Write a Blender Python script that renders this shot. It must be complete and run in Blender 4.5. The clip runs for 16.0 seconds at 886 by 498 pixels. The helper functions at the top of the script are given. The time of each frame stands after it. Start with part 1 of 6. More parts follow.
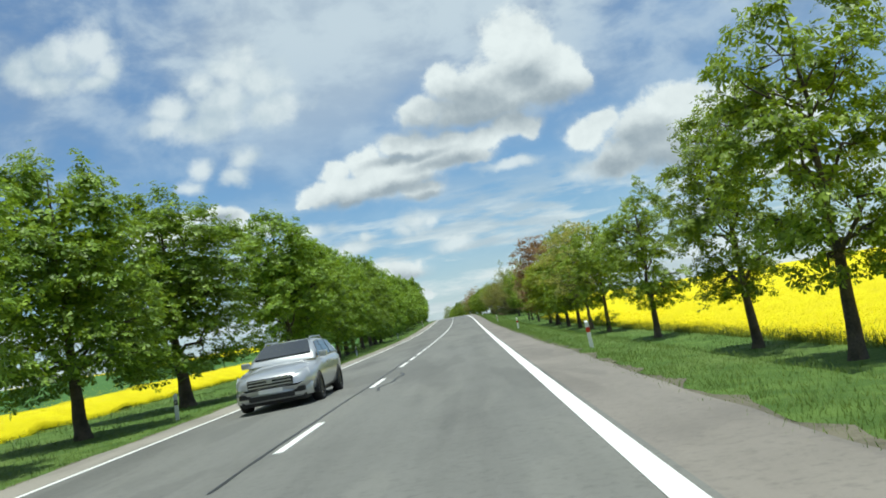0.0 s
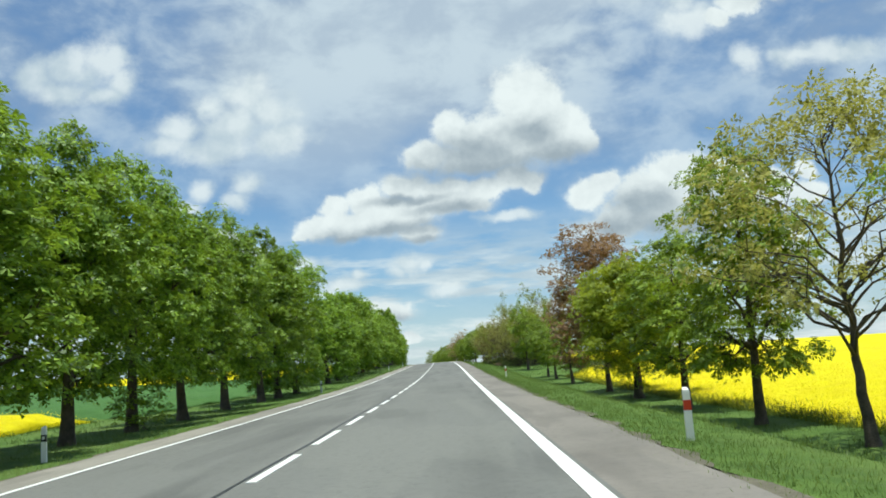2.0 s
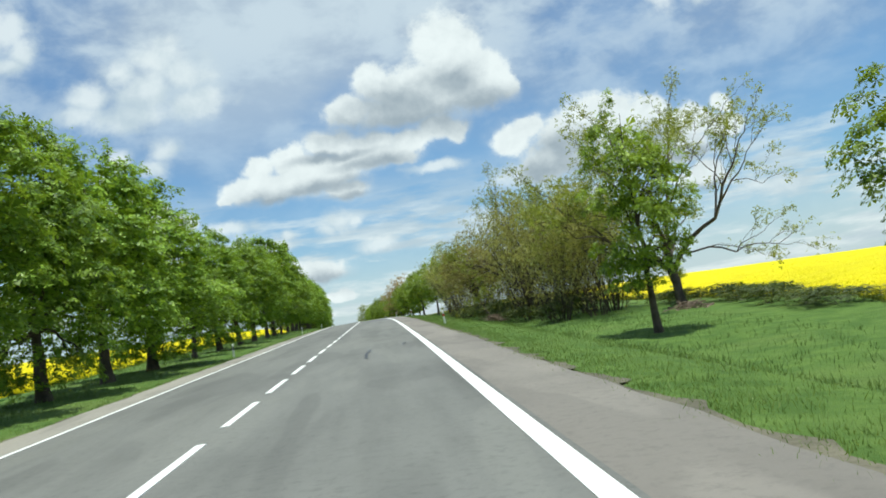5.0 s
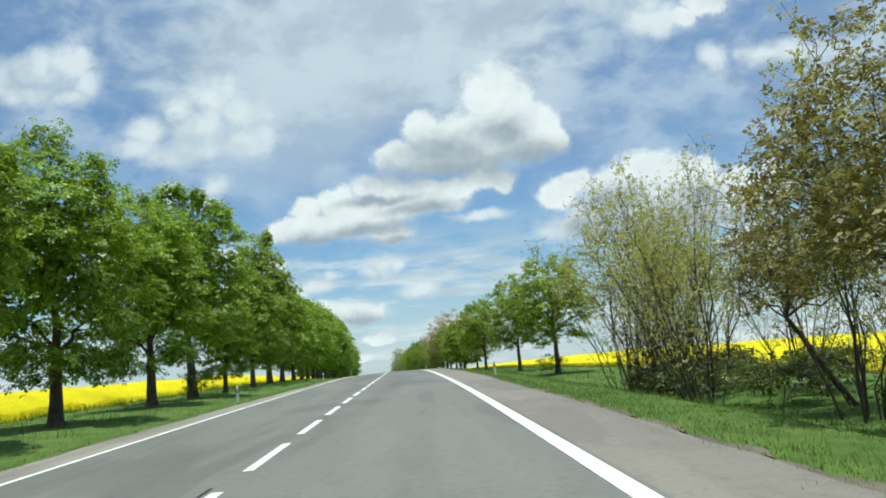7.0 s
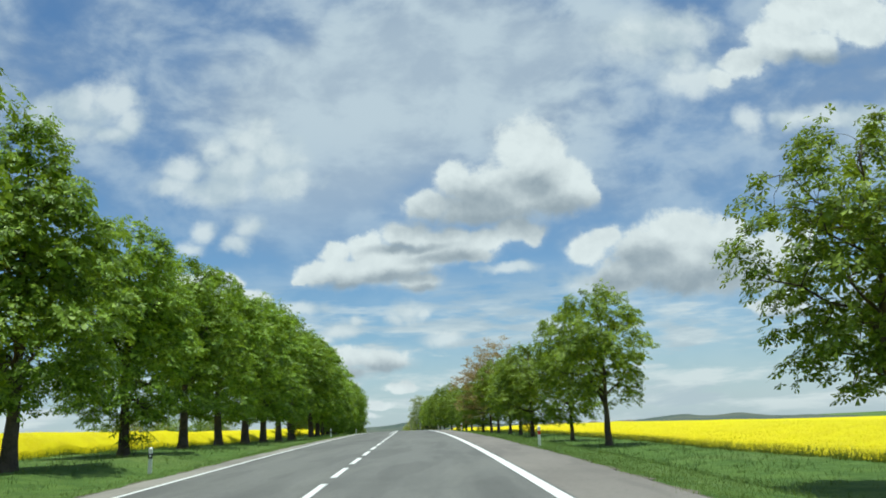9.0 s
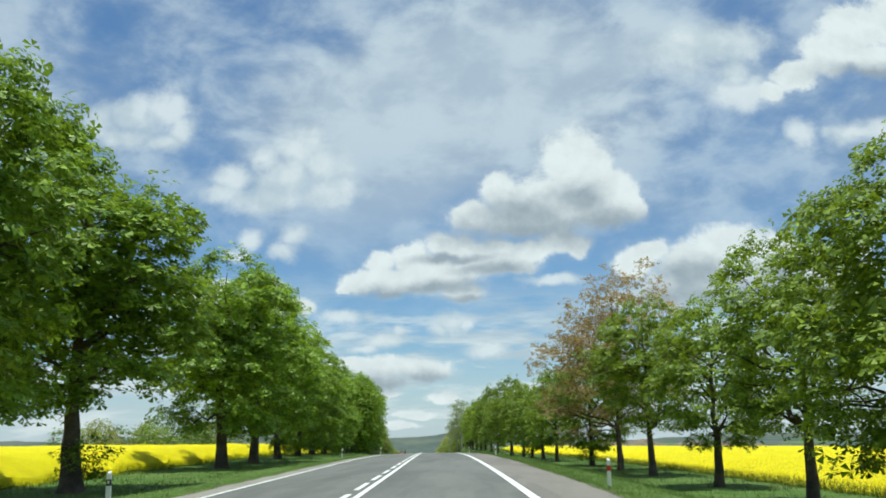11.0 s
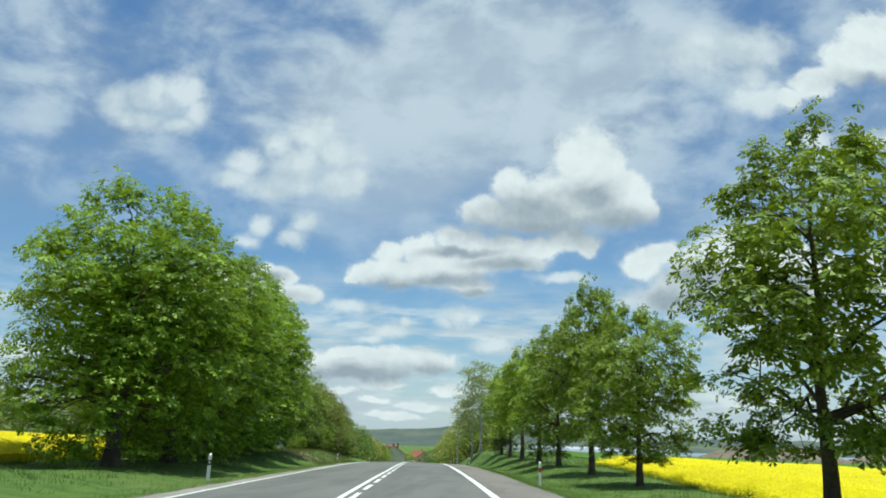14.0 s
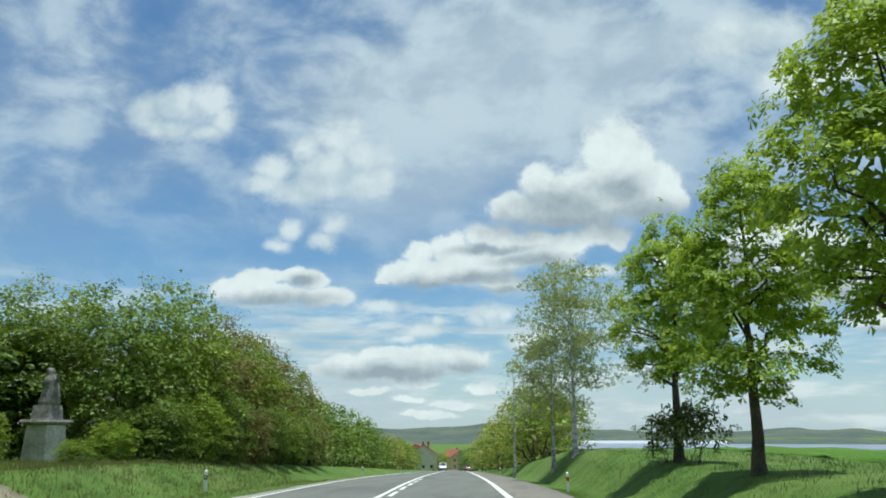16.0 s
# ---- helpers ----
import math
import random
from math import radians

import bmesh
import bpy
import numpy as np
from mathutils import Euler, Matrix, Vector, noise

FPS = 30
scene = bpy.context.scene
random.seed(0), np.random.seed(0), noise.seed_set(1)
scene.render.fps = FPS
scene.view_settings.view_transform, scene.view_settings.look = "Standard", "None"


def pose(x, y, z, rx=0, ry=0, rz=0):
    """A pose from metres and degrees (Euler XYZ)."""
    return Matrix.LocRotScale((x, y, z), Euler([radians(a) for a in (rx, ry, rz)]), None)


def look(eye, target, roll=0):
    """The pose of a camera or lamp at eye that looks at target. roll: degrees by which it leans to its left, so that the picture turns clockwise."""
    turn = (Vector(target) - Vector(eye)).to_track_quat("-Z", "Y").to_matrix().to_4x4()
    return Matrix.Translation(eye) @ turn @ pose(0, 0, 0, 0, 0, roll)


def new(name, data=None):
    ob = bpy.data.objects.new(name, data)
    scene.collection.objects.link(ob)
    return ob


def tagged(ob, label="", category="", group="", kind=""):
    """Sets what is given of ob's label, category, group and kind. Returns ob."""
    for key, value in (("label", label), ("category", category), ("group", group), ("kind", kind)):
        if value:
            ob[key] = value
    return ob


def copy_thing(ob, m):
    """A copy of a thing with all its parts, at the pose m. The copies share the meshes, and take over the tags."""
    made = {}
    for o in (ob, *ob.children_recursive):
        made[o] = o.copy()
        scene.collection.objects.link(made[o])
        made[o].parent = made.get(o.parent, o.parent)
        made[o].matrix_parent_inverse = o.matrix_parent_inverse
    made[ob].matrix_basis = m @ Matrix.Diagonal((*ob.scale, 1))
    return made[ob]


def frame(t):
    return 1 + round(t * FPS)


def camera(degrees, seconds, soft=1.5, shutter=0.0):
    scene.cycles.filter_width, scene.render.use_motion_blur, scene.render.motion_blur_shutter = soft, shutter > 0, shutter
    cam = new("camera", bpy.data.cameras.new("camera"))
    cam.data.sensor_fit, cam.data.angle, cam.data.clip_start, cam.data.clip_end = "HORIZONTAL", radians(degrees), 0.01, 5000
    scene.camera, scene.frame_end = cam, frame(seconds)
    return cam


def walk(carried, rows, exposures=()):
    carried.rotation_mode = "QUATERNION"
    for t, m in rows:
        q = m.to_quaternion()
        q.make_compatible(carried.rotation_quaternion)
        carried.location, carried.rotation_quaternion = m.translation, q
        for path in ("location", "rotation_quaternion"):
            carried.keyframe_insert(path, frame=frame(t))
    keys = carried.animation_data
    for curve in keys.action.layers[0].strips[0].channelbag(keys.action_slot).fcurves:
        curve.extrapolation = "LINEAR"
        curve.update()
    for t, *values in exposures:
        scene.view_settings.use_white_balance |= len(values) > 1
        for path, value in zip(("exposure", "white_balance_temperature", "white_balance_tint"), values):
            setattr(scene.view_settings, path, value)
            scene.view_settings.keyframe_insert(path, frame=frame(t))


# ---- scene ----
# camera and its way: seconds, eye (x, y, z), heading, climb and lean in degrees
cam = camera(54.9, 16.0, soft=1.8)
ROWS = [
    (0.0, 2.537, -0.07, 1.170, -0.315, 5.529, 10.195), (0.5, 2.626, 11.409, 1.256, 0.282, 5.025, 9.152),
    (1.0, 2.657, 22.761, 1.393, 0.143, 4.401, 5.387), (1.5, 2.701, 34.023, 1.545, 0.656, 6.616, 3.888),
    (2.0, 2.920, 45.098, 1.699, 0.509, 8.490, 4.616), (2.5, 3.132, 56.220, 1.808, 1.440, 9.151, 4.963),
    (3.0, 3.300, 67.556, 1.929, 6.360, 6.789, 4.875), (5.5, 3.451, 127.545, 3.436, 4.449, 4.767, 9.452),
    (6.0, 3.347, 140.275, 3.660, 3.454, 7.097, 6.228), (6.5, 3.237, 153.434, 4.087, 1.681, 7.470, 4.514),
    (7.0, 3.098, 166.647, 4.475, 2.385, 8.334, 5.559), (7.5, 3.057, 180.048, 4.872, 2.551, 9.536, 4.910),
    (8.0, 2.806, 194.062, 5.247, 1.187, 11.095, 3.316), (10.5, 1.444, 266.325, 6.520, 0.316, 12.132, 1.970),
    (11.0, 0.992, 280.630, 6.702, -2.283, 12.619, 1.113), (11.5, 0.552, 294.912, 6.754, -3.937, 13.405, 0.350),
    (12.0, -0.059, 309.113, 6.780, -4.393, 12.862, -0.695), (12.5, -0.723, 323.150, 6.913, -3.923, 12.786, -0.991),
    (13.0, -1.407, 336.932, 6.891, -2.888, 13.026, -1.758), (13.5, -2.128, 350.373, 6.787, -2.874, 12.577, -1.294),
    (14.0, -2.824, 363.612, 6.707, -2.933, 12.164, -1.387), (14.5, -3.699, 376.841, 6.546, -2.432, 10.717, -1.461),
    (15.0, -4.465, 389.936, 6.412, -2.896, 10.179, -1.426), (15.5, -5.280, 403.009, 6.124, -4.180, 11.147, -0.762),
    (16.0, -5.905, 416.212, 5.863, -4.967, 12.021, 0.139)]


def eye_pose(x, y, z, heading, climb, lean):
    a, b = radians(heading), radians(climb)
    e = Vector((x, y, z))
    return look(e, e + Vector((math.sin(a) * math.cos(b), math.cos(a) * math.cos(b), math.sin(b))), -lean)


walk(cam, [(t, eye_pose(*p)) for t, *p in ROWS], exposures=[(0.0, -0.09, 6300, 0), (1.0, -0.14, 6300, 0), (2.0, -0.03, 6300, 0), (6.5, 0.00, 6250, 0), (7.5, -0.13, 6200, -2), (8.0, -0.22, 6150, -2), (10.5, -0.15, 6200, -1), (12.5, -0.09, 6150, -2), (14.5, -0.14, 6150, -2), (16.0, -0.12, 6150, -3)])

# ------------------------------------------------------------------ light
SUN_DIR = Vector((0.05, -0.04, 1.0)).normalized()
SUN_EL = math.asin(SUN_DIR.z)
sun = new("sun", bpy.data.lights.new("sun", "SUN"))
sun.data.energy, sun.data.angle, sun.data.color = 5.0, radians(0.5), (1.0, 0.96, 0.89)
sun.matrix_world = look(SUN_DIR * 50, (0, 0, 0))

CLOUDS = {
    "big": [(0.122, 0.328, 0.045, 0.042), (0.142, 0.310, 0.032, 0.033), (0.030, 0.293, 0.026, 0.026), (0.054, 0.279, 0.032, 0.026), (0.170, 0.288, 0.028, 0.027), (0.101, 0.280, 0.056, 0.036), (-0.002, 0.263, 0.030, 0.018), (0.067, 0.253, 0.068, 0.017), (0.148, 0.265, 0.044, 0.019), (0.182, 0.272, 0.021, 0.017)],
    "long": [(-0.138, 0.187, 0.028, 0.014), (-0.114, 0.207, 0.023, 0.015), (-0.078, 0.216, 0.028, 0.017), (-0.031, 0.226, 0.032, 0.017), (0.014, 0.217, 0.032, 0.015), (0.064, 0.215, 0.030, 0.014), (0.098, 0.230, 0.026, 0.017), (0.121, 0.224, 0.015, 0.015), (-0.047, 0.189, 0.053, 0.020), (-0.061, 0.204, 0.037, 0.015), (0.000, 0.203, 0.043, 0.015), (-0.097, 0.185, 0.041, 0.016), (-0.019, 0.169, 0.027, 0.010), (0.041, 0.202, 0.037, 0.011), (-0.160, 0.179, 0.010, 0.006)],
    "right": [(0.187, 0.203, 0.025, 0.022), (0.210, 0.217, 0.021, 0.014), (0.253, 0.200, 0.037, 0.029), (0.302, 0.214, 0.057, 0.035), (0.355, 0.207, 0.034, 0.027), (0.401, 0.191, 0.037, 0.022), (0.451, 0.209, 0.014, 0.017), (0.450, 0.180, 0.024, 0.016), (0.311, 0.171, 0.080, 0.030), (0.223, 0.164, 0.037, 0.023), (0.384, 0.162, 0.049, 0.019), (0.417, 0.128, 0.028, 0.016), (0.393, 0.124, 0.024, 0.011)],
    "high": [(0.545, 0.499, 0.059, 0.045), (0.479, 0.491, 0.045, 0.036), (0.443, 0.459, 0.037, 0.031), (0.400, 0.432, 0.029, 0.020), (0.370, 0.413, 0.018, 0.012), (0.492, 0.450, 0.037, 0.020), (0.569, 0.470, 0.046, 0.026)],
    "bank": [(-0.316, 0.179, 0.029, 0.012), (-0.271, 0.184, 0.033, 0.010), (-0.241, 0.177, 0.021, 0.010), (-0.347, 0.170, 0.028, 0.014), (-0.298, 0.161, 0.054, 0.015), (-0.226, 0.158, 0.035, 0.014)],
    "low": [(-0.198, 0.080, 0.032, 0.009), (-0.156, 0.088, 0.031, 0.009), (-0.111, 0.086, 0.037, 0.012), (-0.063, 0.081, 0.034, 0.012), (-0.144, 0.067, 0.067, 0.012), (-0.227, 0.070, 0.024, 0.007), (-0.110, 0.053, 0.022, 0.005), (-0.043, 0.049, 0.024, 0.007), (-0.128, 0.034, 0.023, 0.005), (-0.077, 0.030, 0.027, 0.005), (-0.102, 0.018, 0.036, 0.005), (-0.176, 0.044, 0.027, 0.005)],
}
SOFT = {
    "left": [(-0.298, 0.321, 0.030, 0.018), (-0.259, 0.342, 0.021, 0.018), (-0.211, 0.359, 0.030, 0.025), (-0.185, 0.333, 0.032, 0.025), (-0.235, 0.319, 0.039, 0.025), (-0.311, 0.299, 0.031, 0.014), (-0.258, 0.294, 0.053, 0.017), (-0.178, 0.299, 0.039, 0.019)],
    "far_left": [(-0.429, 0.408, 0.035, 0.029), (-0.387, 0.413, 0.032, 0.029), (-0.470, 0.400, 0.025, 0.026), (-0.367, 0.386, 0.019, 0.018), (-0.439, 0.379, 0.036, 0.015), (-0.390, 0.372, 0.026, 0.012)],
    "small": [(-0.033, 0.131, 0.020, 0.013), (-0.049, 0.126, 0.012, 0.009), (-0.017, 0.129, 0.012, 0.008), (-0.112, 0.114, 0.023, 0.009), (-0.094, 0.124, 0.009, 0.007), (-0.135, 0.106, 0.016, 0.007)],
    "puffs": [(-0.274, 0.240, 0.014, 0.014), (-0.288, 0.223, 0.018, 0.011), (-0.222, 0.246, 0.018, 0.016), (-0.233, 0.226, 0.018, 0.013)],
    "streaks": [(0.458, 0.352, 0.038, 0.013), (0.511, 0.354, 0.056, 0.015), (0.395, 0.354, 0.020, 0.021), (0.324, 0.434, 0.018, 0.023), (0.262, 0.473, 0.039, 0.029), (0.316, 0.476, 0.057, 0.031), (0.189, 0.158, 0.033, 0.018), (0.501, 0.104, 0.046, 0.012)],
    "drift": [(-0.160, 0.147, 0.031, 0.008), (0.008, 0.101, 0.026, 0.009), (0.334, 0.411, 0.041, 0.022), (0.094, 0.183, 0.040, 0.007)],
}
GREY = {
    "bases": [(0.013, 0.239, 0.047, 0.015), (0.084, 0.243, 0.074, 0.018), (0.060, 0.264, 0.047, 0.017), (0.155, 0.254, 0.040, 0.014), (0.128, 0.280, 0.027, 0.016), (-0.046, 0.176, 0.054, 0.008), (-0.107, 0.171, 0.041, 0.007), (-0.013, 0.161, 0.033, 0.005), (0.027, 0.197, 0.040, 0.007), (-0.027, 0.210, 0.041, 0.005), (-0.290, 0.149, 0.068, 0.010), (-0.143, 0.064, 0.093, 0.009), (-0.064, 0.070, 0.046, 0.008), (-0.258, 0.177, 0.014, 0.006)],
    "more": [(0.303, 0.157, 0.100, 0.020), (0.202, 0.154, 0.040, 0.014), (0.390, 0.155, 0.054, 0.009), (0.412, 0.112, 0.033, 0.005), (0.500, 0.430, 0.057, 0.011), (0.308, 0.507, 0.065, 0.016), (0.258, 0.184, 0.034, 0.018), (0.353, 0.183, 0.027, 0.014)],
}
SHEET = [(-0.059, 0.401, 0.208, 0.113), (-0.098, 0.306, 0.138, 0.087), (0.024, 0.453, 0.209, 0.091), (-0.151, 0.256, 0.082, 0.028), (0.199, 0.469, 0.138, 0.045)]


class Net:
    """Short way to wire shader nodes."""

    def __init__(self, tree):
        self.t = tree

    def node(self, kind, **props):
        n = self.t.nodes.new(kind)
        for key, value in props.items():
            if key == "operation":
                n.operation = value
            elif key == "blend_type":
                n.blend_type = value
            elif key == "data_type":
                n.data_type = value
        return n

    def put(self, sock, value):
        if isinstance(value, bpy.types.NodeSocket):
            self.t.links.new(value, sock)
        else:
            sock.default_value = value

    def math(self, op, a, b=0.0, c=0.0):
        n = self.node("ShaderNodeMath", operation=op)
        for s, v in zip(n.inputs, (a, b, c)):
            self.put(s, v)
        return n.outputs[0]

    def vec(self, op, a, b=(0, 0, 0), c=(0, 0, 0)):
        n = self.node("ShaderNodeVectorMath", operation=op)
        for s, v in zip(n.inputs, (a, b, c)):
            self.put(s, v)
        return n.outputs["Value"] if op == "LENGTH" else n.outputs[0]

    def noise(self, coords, scale, detail=4.0, rough=0.55, distort=0.0):
        n = self.node("ShaderNodeTexNoise")
        self.put(n.inputs["Vector"], coords)
        n.inputs["Scale"].default_value, n.inputs["Detail"].default_value = scale, detail
        n.inputs["Roughness"].default_value, n.inputs["Distortion"].default_value = rough, distort
        return n.outputs[0]

    def ramp(self, fac, lo, hi, a=0.0, b=1.0):
        n = self.node("ShaderNodeMapRange")
        n.interpolation_type = "SMOOTHSTEP"
        self.put(n.inputs[0], fac)
        for i, v in enumerate((lo, hi, a, b)):
            n.inputs[i + 1].default_value = v
        return n.outputs[0]

    def mix(self, fac, a, b, how="MIX"):
        n = self.node("ShaderNodeMix", data_type="RGBA", blend_type=how)
        self.put(n.inputs[0], fac)
        for s, v in ((n.inputs[6], a), (n.inputs[7], b)):
            self.put(s, (*v, 1) if isinstance(v, tuple) and len(v) == 3 else v)
        return n.outputs[2]

    def scaled(self, coords, s, o=(0, 0, 0)):
        return self.vec("MULTIPLY_ADD", coords, s, o)


def puff_field(net, at, groups, blend):
    """Distance to the nearest of many soft ellipses: 1 on their rims."""
    best = None
    for puffs in groups.values():
        for u, v, a, b in puffs:
            d = net.vec("LENGTH", net.scaled(at, (1 / a, 1 / b, 0), (-u / a, -v / b, 0)))
            best = d if best is None else net.math("SMOOTH_MIN", best, d, blend)
    return best


def build_sky():
    w = bpy.data.worlds.new("spring_sky")
    scene.world = w
    w.use_nodes = True
    net = Net(w.node_tree)
    bg, out = w.node_tree.nodes["Background"], w.node_tree.nodes["World Output"]
    sky = net.node("ShaderNodeTexSky")
    sky.sky_type, sky.sun_disc = "NISHITA", False
    sky.sun_elevation, sky.sun_rotation = SUN_EL, math.atan2(SUN_DIR.x, SUN_DIR.y)
    sky.air_density, sky.dust_density, sky.ozone_density = 1.0, 0.6, 1.6
    blue = net.vec("SCALE", sky.outputs[0])
    blue.node.inputs["Scale"].default_value = 0.108
    blue = net.vec("MULTIPLY", blue, (0.80, 0.99, 1.16))
    ray = net.node("ShaderNodeTexCoord").outputs["Generated"]
    xyz = net.node("ShaderNodeSeparateXYZ")
    net.put(xyz.inputs[0], ray)
    dx, dy, dz = xyz.outputs
    ahead = net.math("MAXIMUM", dy, 0.12)
    uv = net.node("ShaderNodeCombineXYZ")
    net.put(uv.inputs[0], net.math("DIVIDE", dx, ahead))
    net.put(uv.inputs[1], net.math("DIVIDE", dz, ahead))
    uv = uv.outputs[0]
    front = net.ramp(dy, 0.15, 0.4)
    # ragged rims: two sizes of billow
    shift = None
    for scale, amp, detail in ((11.0, 0.020, 2.0), (32.0, 0.016, 5.0)):
        wob = net.node("ShaderNodeTexNoise")
        net.put(wob.inputs["Vector"], net.scaled(uv, (1, 1.1, 1), (scale, 2.3, 0)))
        wob.inputs["Scale"].default_value, wob.inputs["Detail"].default_value, wob.inputs["Roughness"].default_value = scale, detail, 0.58
        part_shift = net.vec("MULTIPLY_ADD", wob.outputs["Color"], (amp, amp, 0), (-amp / 2, -amp / 2, 0))
        shift = part_shift if shift is None else net.vec("ADD", shift, part_shift)
    at = net.vec("ADD", uv, shift)
    fine = net.math("SUBTRACT", net.noise(uv, 30.0, 6.0, 0.6), 0.5)
    # high thin sheet, drawn out by the wind
    s1 = net.noise(net.scaled(ray, (1.0, 1.0, 1.5), (3.1, 1.7, 0)), 4.2, 6.0, 0.55, 0.15)
    s2 = net.noise(net.scaled(ray, (1.0, 1.0, 1.7), (7.7, 2.1, 4)), 11.0, 6.0, 0.56, 0.2)
    sheet = net.math("ADD", net.math("MULTIPLY", s1, 0.62), net.math("MULTIPLY", s2, 0.42))
    white = net.ramp(puff_field(net, at, {"s": SHEET}, 0.4), 1.5, 0.3)
    white = net.math("MULTIPLY", white, front)
    sheet = net.math("ADD", sheet, net.math("MULTIPLY", white, 0.20))
    high = net.ramp(dz, 0.14, 0.36)
    sheet = net.math("MULTIPLY", net.ramp(sheet, 0.31, 0.66), net.math("MULTIPLY_ADD", high, 0.70, 0.26))
    sheet_col = net.mix(net.ramp(s2, 0.37, 0.62), (0.34, 0.42, 0.57), (0.63, 0.705, 0.80))
    sheet_col = net.mix(net.math("MULTIPLY", white, 0.50), sheet_col, (0.645, 0.715, 0.80))
    col = net.mix(sheet, blue, sheet_col)
    # pale haze on the horizon
    haze = net.ramp(dz, 0.13, -0.01, 0.0, 0.66)
    col = net.mix(haze, col, (0.66, 0.74, 0.81))
    # low banks of cloud far off
    bank = net.noise(net.scaled(ray, (1.0, 1.0, 5.5), (1.3, 0.4, 2.0)), 7.5, 6.0, 0.58, 0.2)
    low = net.math("MULTIPLY", net.ramp(dz, 0.20, 0.10), net.ramp(dz, -0.02, 0.015))
    bank = net.math("MULTIPLY", net.ramp(bank, 0.44, 0.60), low)
    bank_col = net.mix(net.ramp(net.noise(net.scaled(ray, (1.0, 1.0, 5.5), (1.3, 0.4, 2.1)), 7.5, 6.0, 0.58, 0.2), 0.40, 0.62), (0.84, 0.87, 0.89), (0.56, 0.63, 0.70))
    col = net.mix(net.math("MULTIPLY", bank, 0.80), col, bank_col)
    # soft clouds
    soft_d = puff_field(net, at, SOFT, 0.3)
    soft = net.math("ADD", soft_d, net.math("MULTIPLY", fine, 1.7))
    soft = net.math("MULTIPLY", net.ramp(soft, 1.50, 0.35), front)
    soft_lit = net.ramp(net.math("ADD", net.noise(at, 14.0, 4.0, 0.55), net.math("MULTIPLY", soft_d, -0.12)), 0.26, 0.54)
    col = net.mix(net.math("MULTIPLY", soft, 0.84), col, net.mix(soft_lit, (0.60, 0.675, 0.745), (0.86, 0.89, 0.92)))
    # heaped clouds: bright heads, grey feet that melt into the sky
    grey = net.ramp(net.math("ADD", puff_field(net, at, GREY, 0.6), net.math("MULTIPLY", fine, 1.2)), 2.1, 0.1)
    crumb = net.math("SUBTRACT", net.noise(uv, 52.0, 6.0, 0.66), 0.5)
    heap = net.math("ADD", puff_field(net, at, CLOUDS, 0.35), net.math("ADD", net.math("MULTIPLY", fine, 0.7), net.math("MULTIPLY", crumb, 0.7)))
    lumps = net.math("SUBTRACT", net.noise(net.scaled(at, (1, 1, 1), (-0.004, 0.012, 0)), 17.0, 5.0, 0.55), net.noise(at, 17.0, 5.0, 0.55))
    crisp, melt = net.ramp(heap, 1.14, 0.72), net.ramp(heap, 1.55, 0.62)
    edge = net.math("MULTIPLY_ADD", grey, 0.80, 0.15)
    body = net.math("ADD", net.math("MULTIPLY", crisp, net.math("SUBTRACT", 1.0, edge)), net.math("MULTIPLY", melt, edge))
    body = net.math("MULTIPLY", body, front)
    lit = net.math("SUBTRACT", net.math("MULTIPLY_ADD", lumps, -0.95, 0.92), net.math("MULTIPLY", grey, 0.90))
    lit = net.math("MINIMUM", net.math("MAXIMUM", lit, 0.0), 1.0)
    heap_col = net.mix(lit, (0.38, 0.435, 0.50), (0.90, 0.925, 0.945))
    col = net.mix(body, col, heap_col)
    net.put(bg.inputs[0], col)
    bg.inputs[1].default_value = 1.0
    net.t.links.new(bg.outputs[0], out.inputs[0])


build_sky()

# ------------------------------------------------------------------ materials


def material(name, rough=0.8, metal=0.0, spec=0.3):
    m = bpy.data.materials.new(name)
    m.use_nodes = True
    net = Net(m.node_tree)
    b = m.node_tree.nodes["Principled BSDF"]
    b.inputs["Roughness"].default_value, b.inputs["Metallic"].default_value = rough, metal
    b.inputs["Specular IOR Level"].default_value = spec
    return m, net, b


def bump(net, b, height, strength, distance):
    n = net.node("ShaderNodeBump")
    net.put(n.inputs["Height"], height)
    n.inputs["Strength"].default_value, n.inputs["Distance"].default_value = strength, distance
    net.put(b.inputs["Normal"], n.outputs[0])


def place(net):
    return net.node("ShaderNodeTexCoord").outputs["Object"]


def worn(name, a, b_col, scale, fine, rough=0.85, depth=0.01, strength=0.4, metal=0.0, spec=0.3):
    """A two-tone surface: broad stains and fine grain, with relief."""
    m, net, b = material(name, rough, metal, spec)
    at = place(net)
    broad = net.noise(at, scale, 5.0, 0.6)
    grain = net.noise(at, fine, 3.0, 0.6)
    f = net.math("ADD", net.math("MULTIPLY", broad, 0.65), net.math("MULTIPLY", grain, 0.35))
    net.put(b.inputs["Base Color"], net.mix(net.ramp(f, 0.34, 0.66), (*a, 1), (*b_col, 1)))
    bump(net, b, grain, strength, depth)
    return m


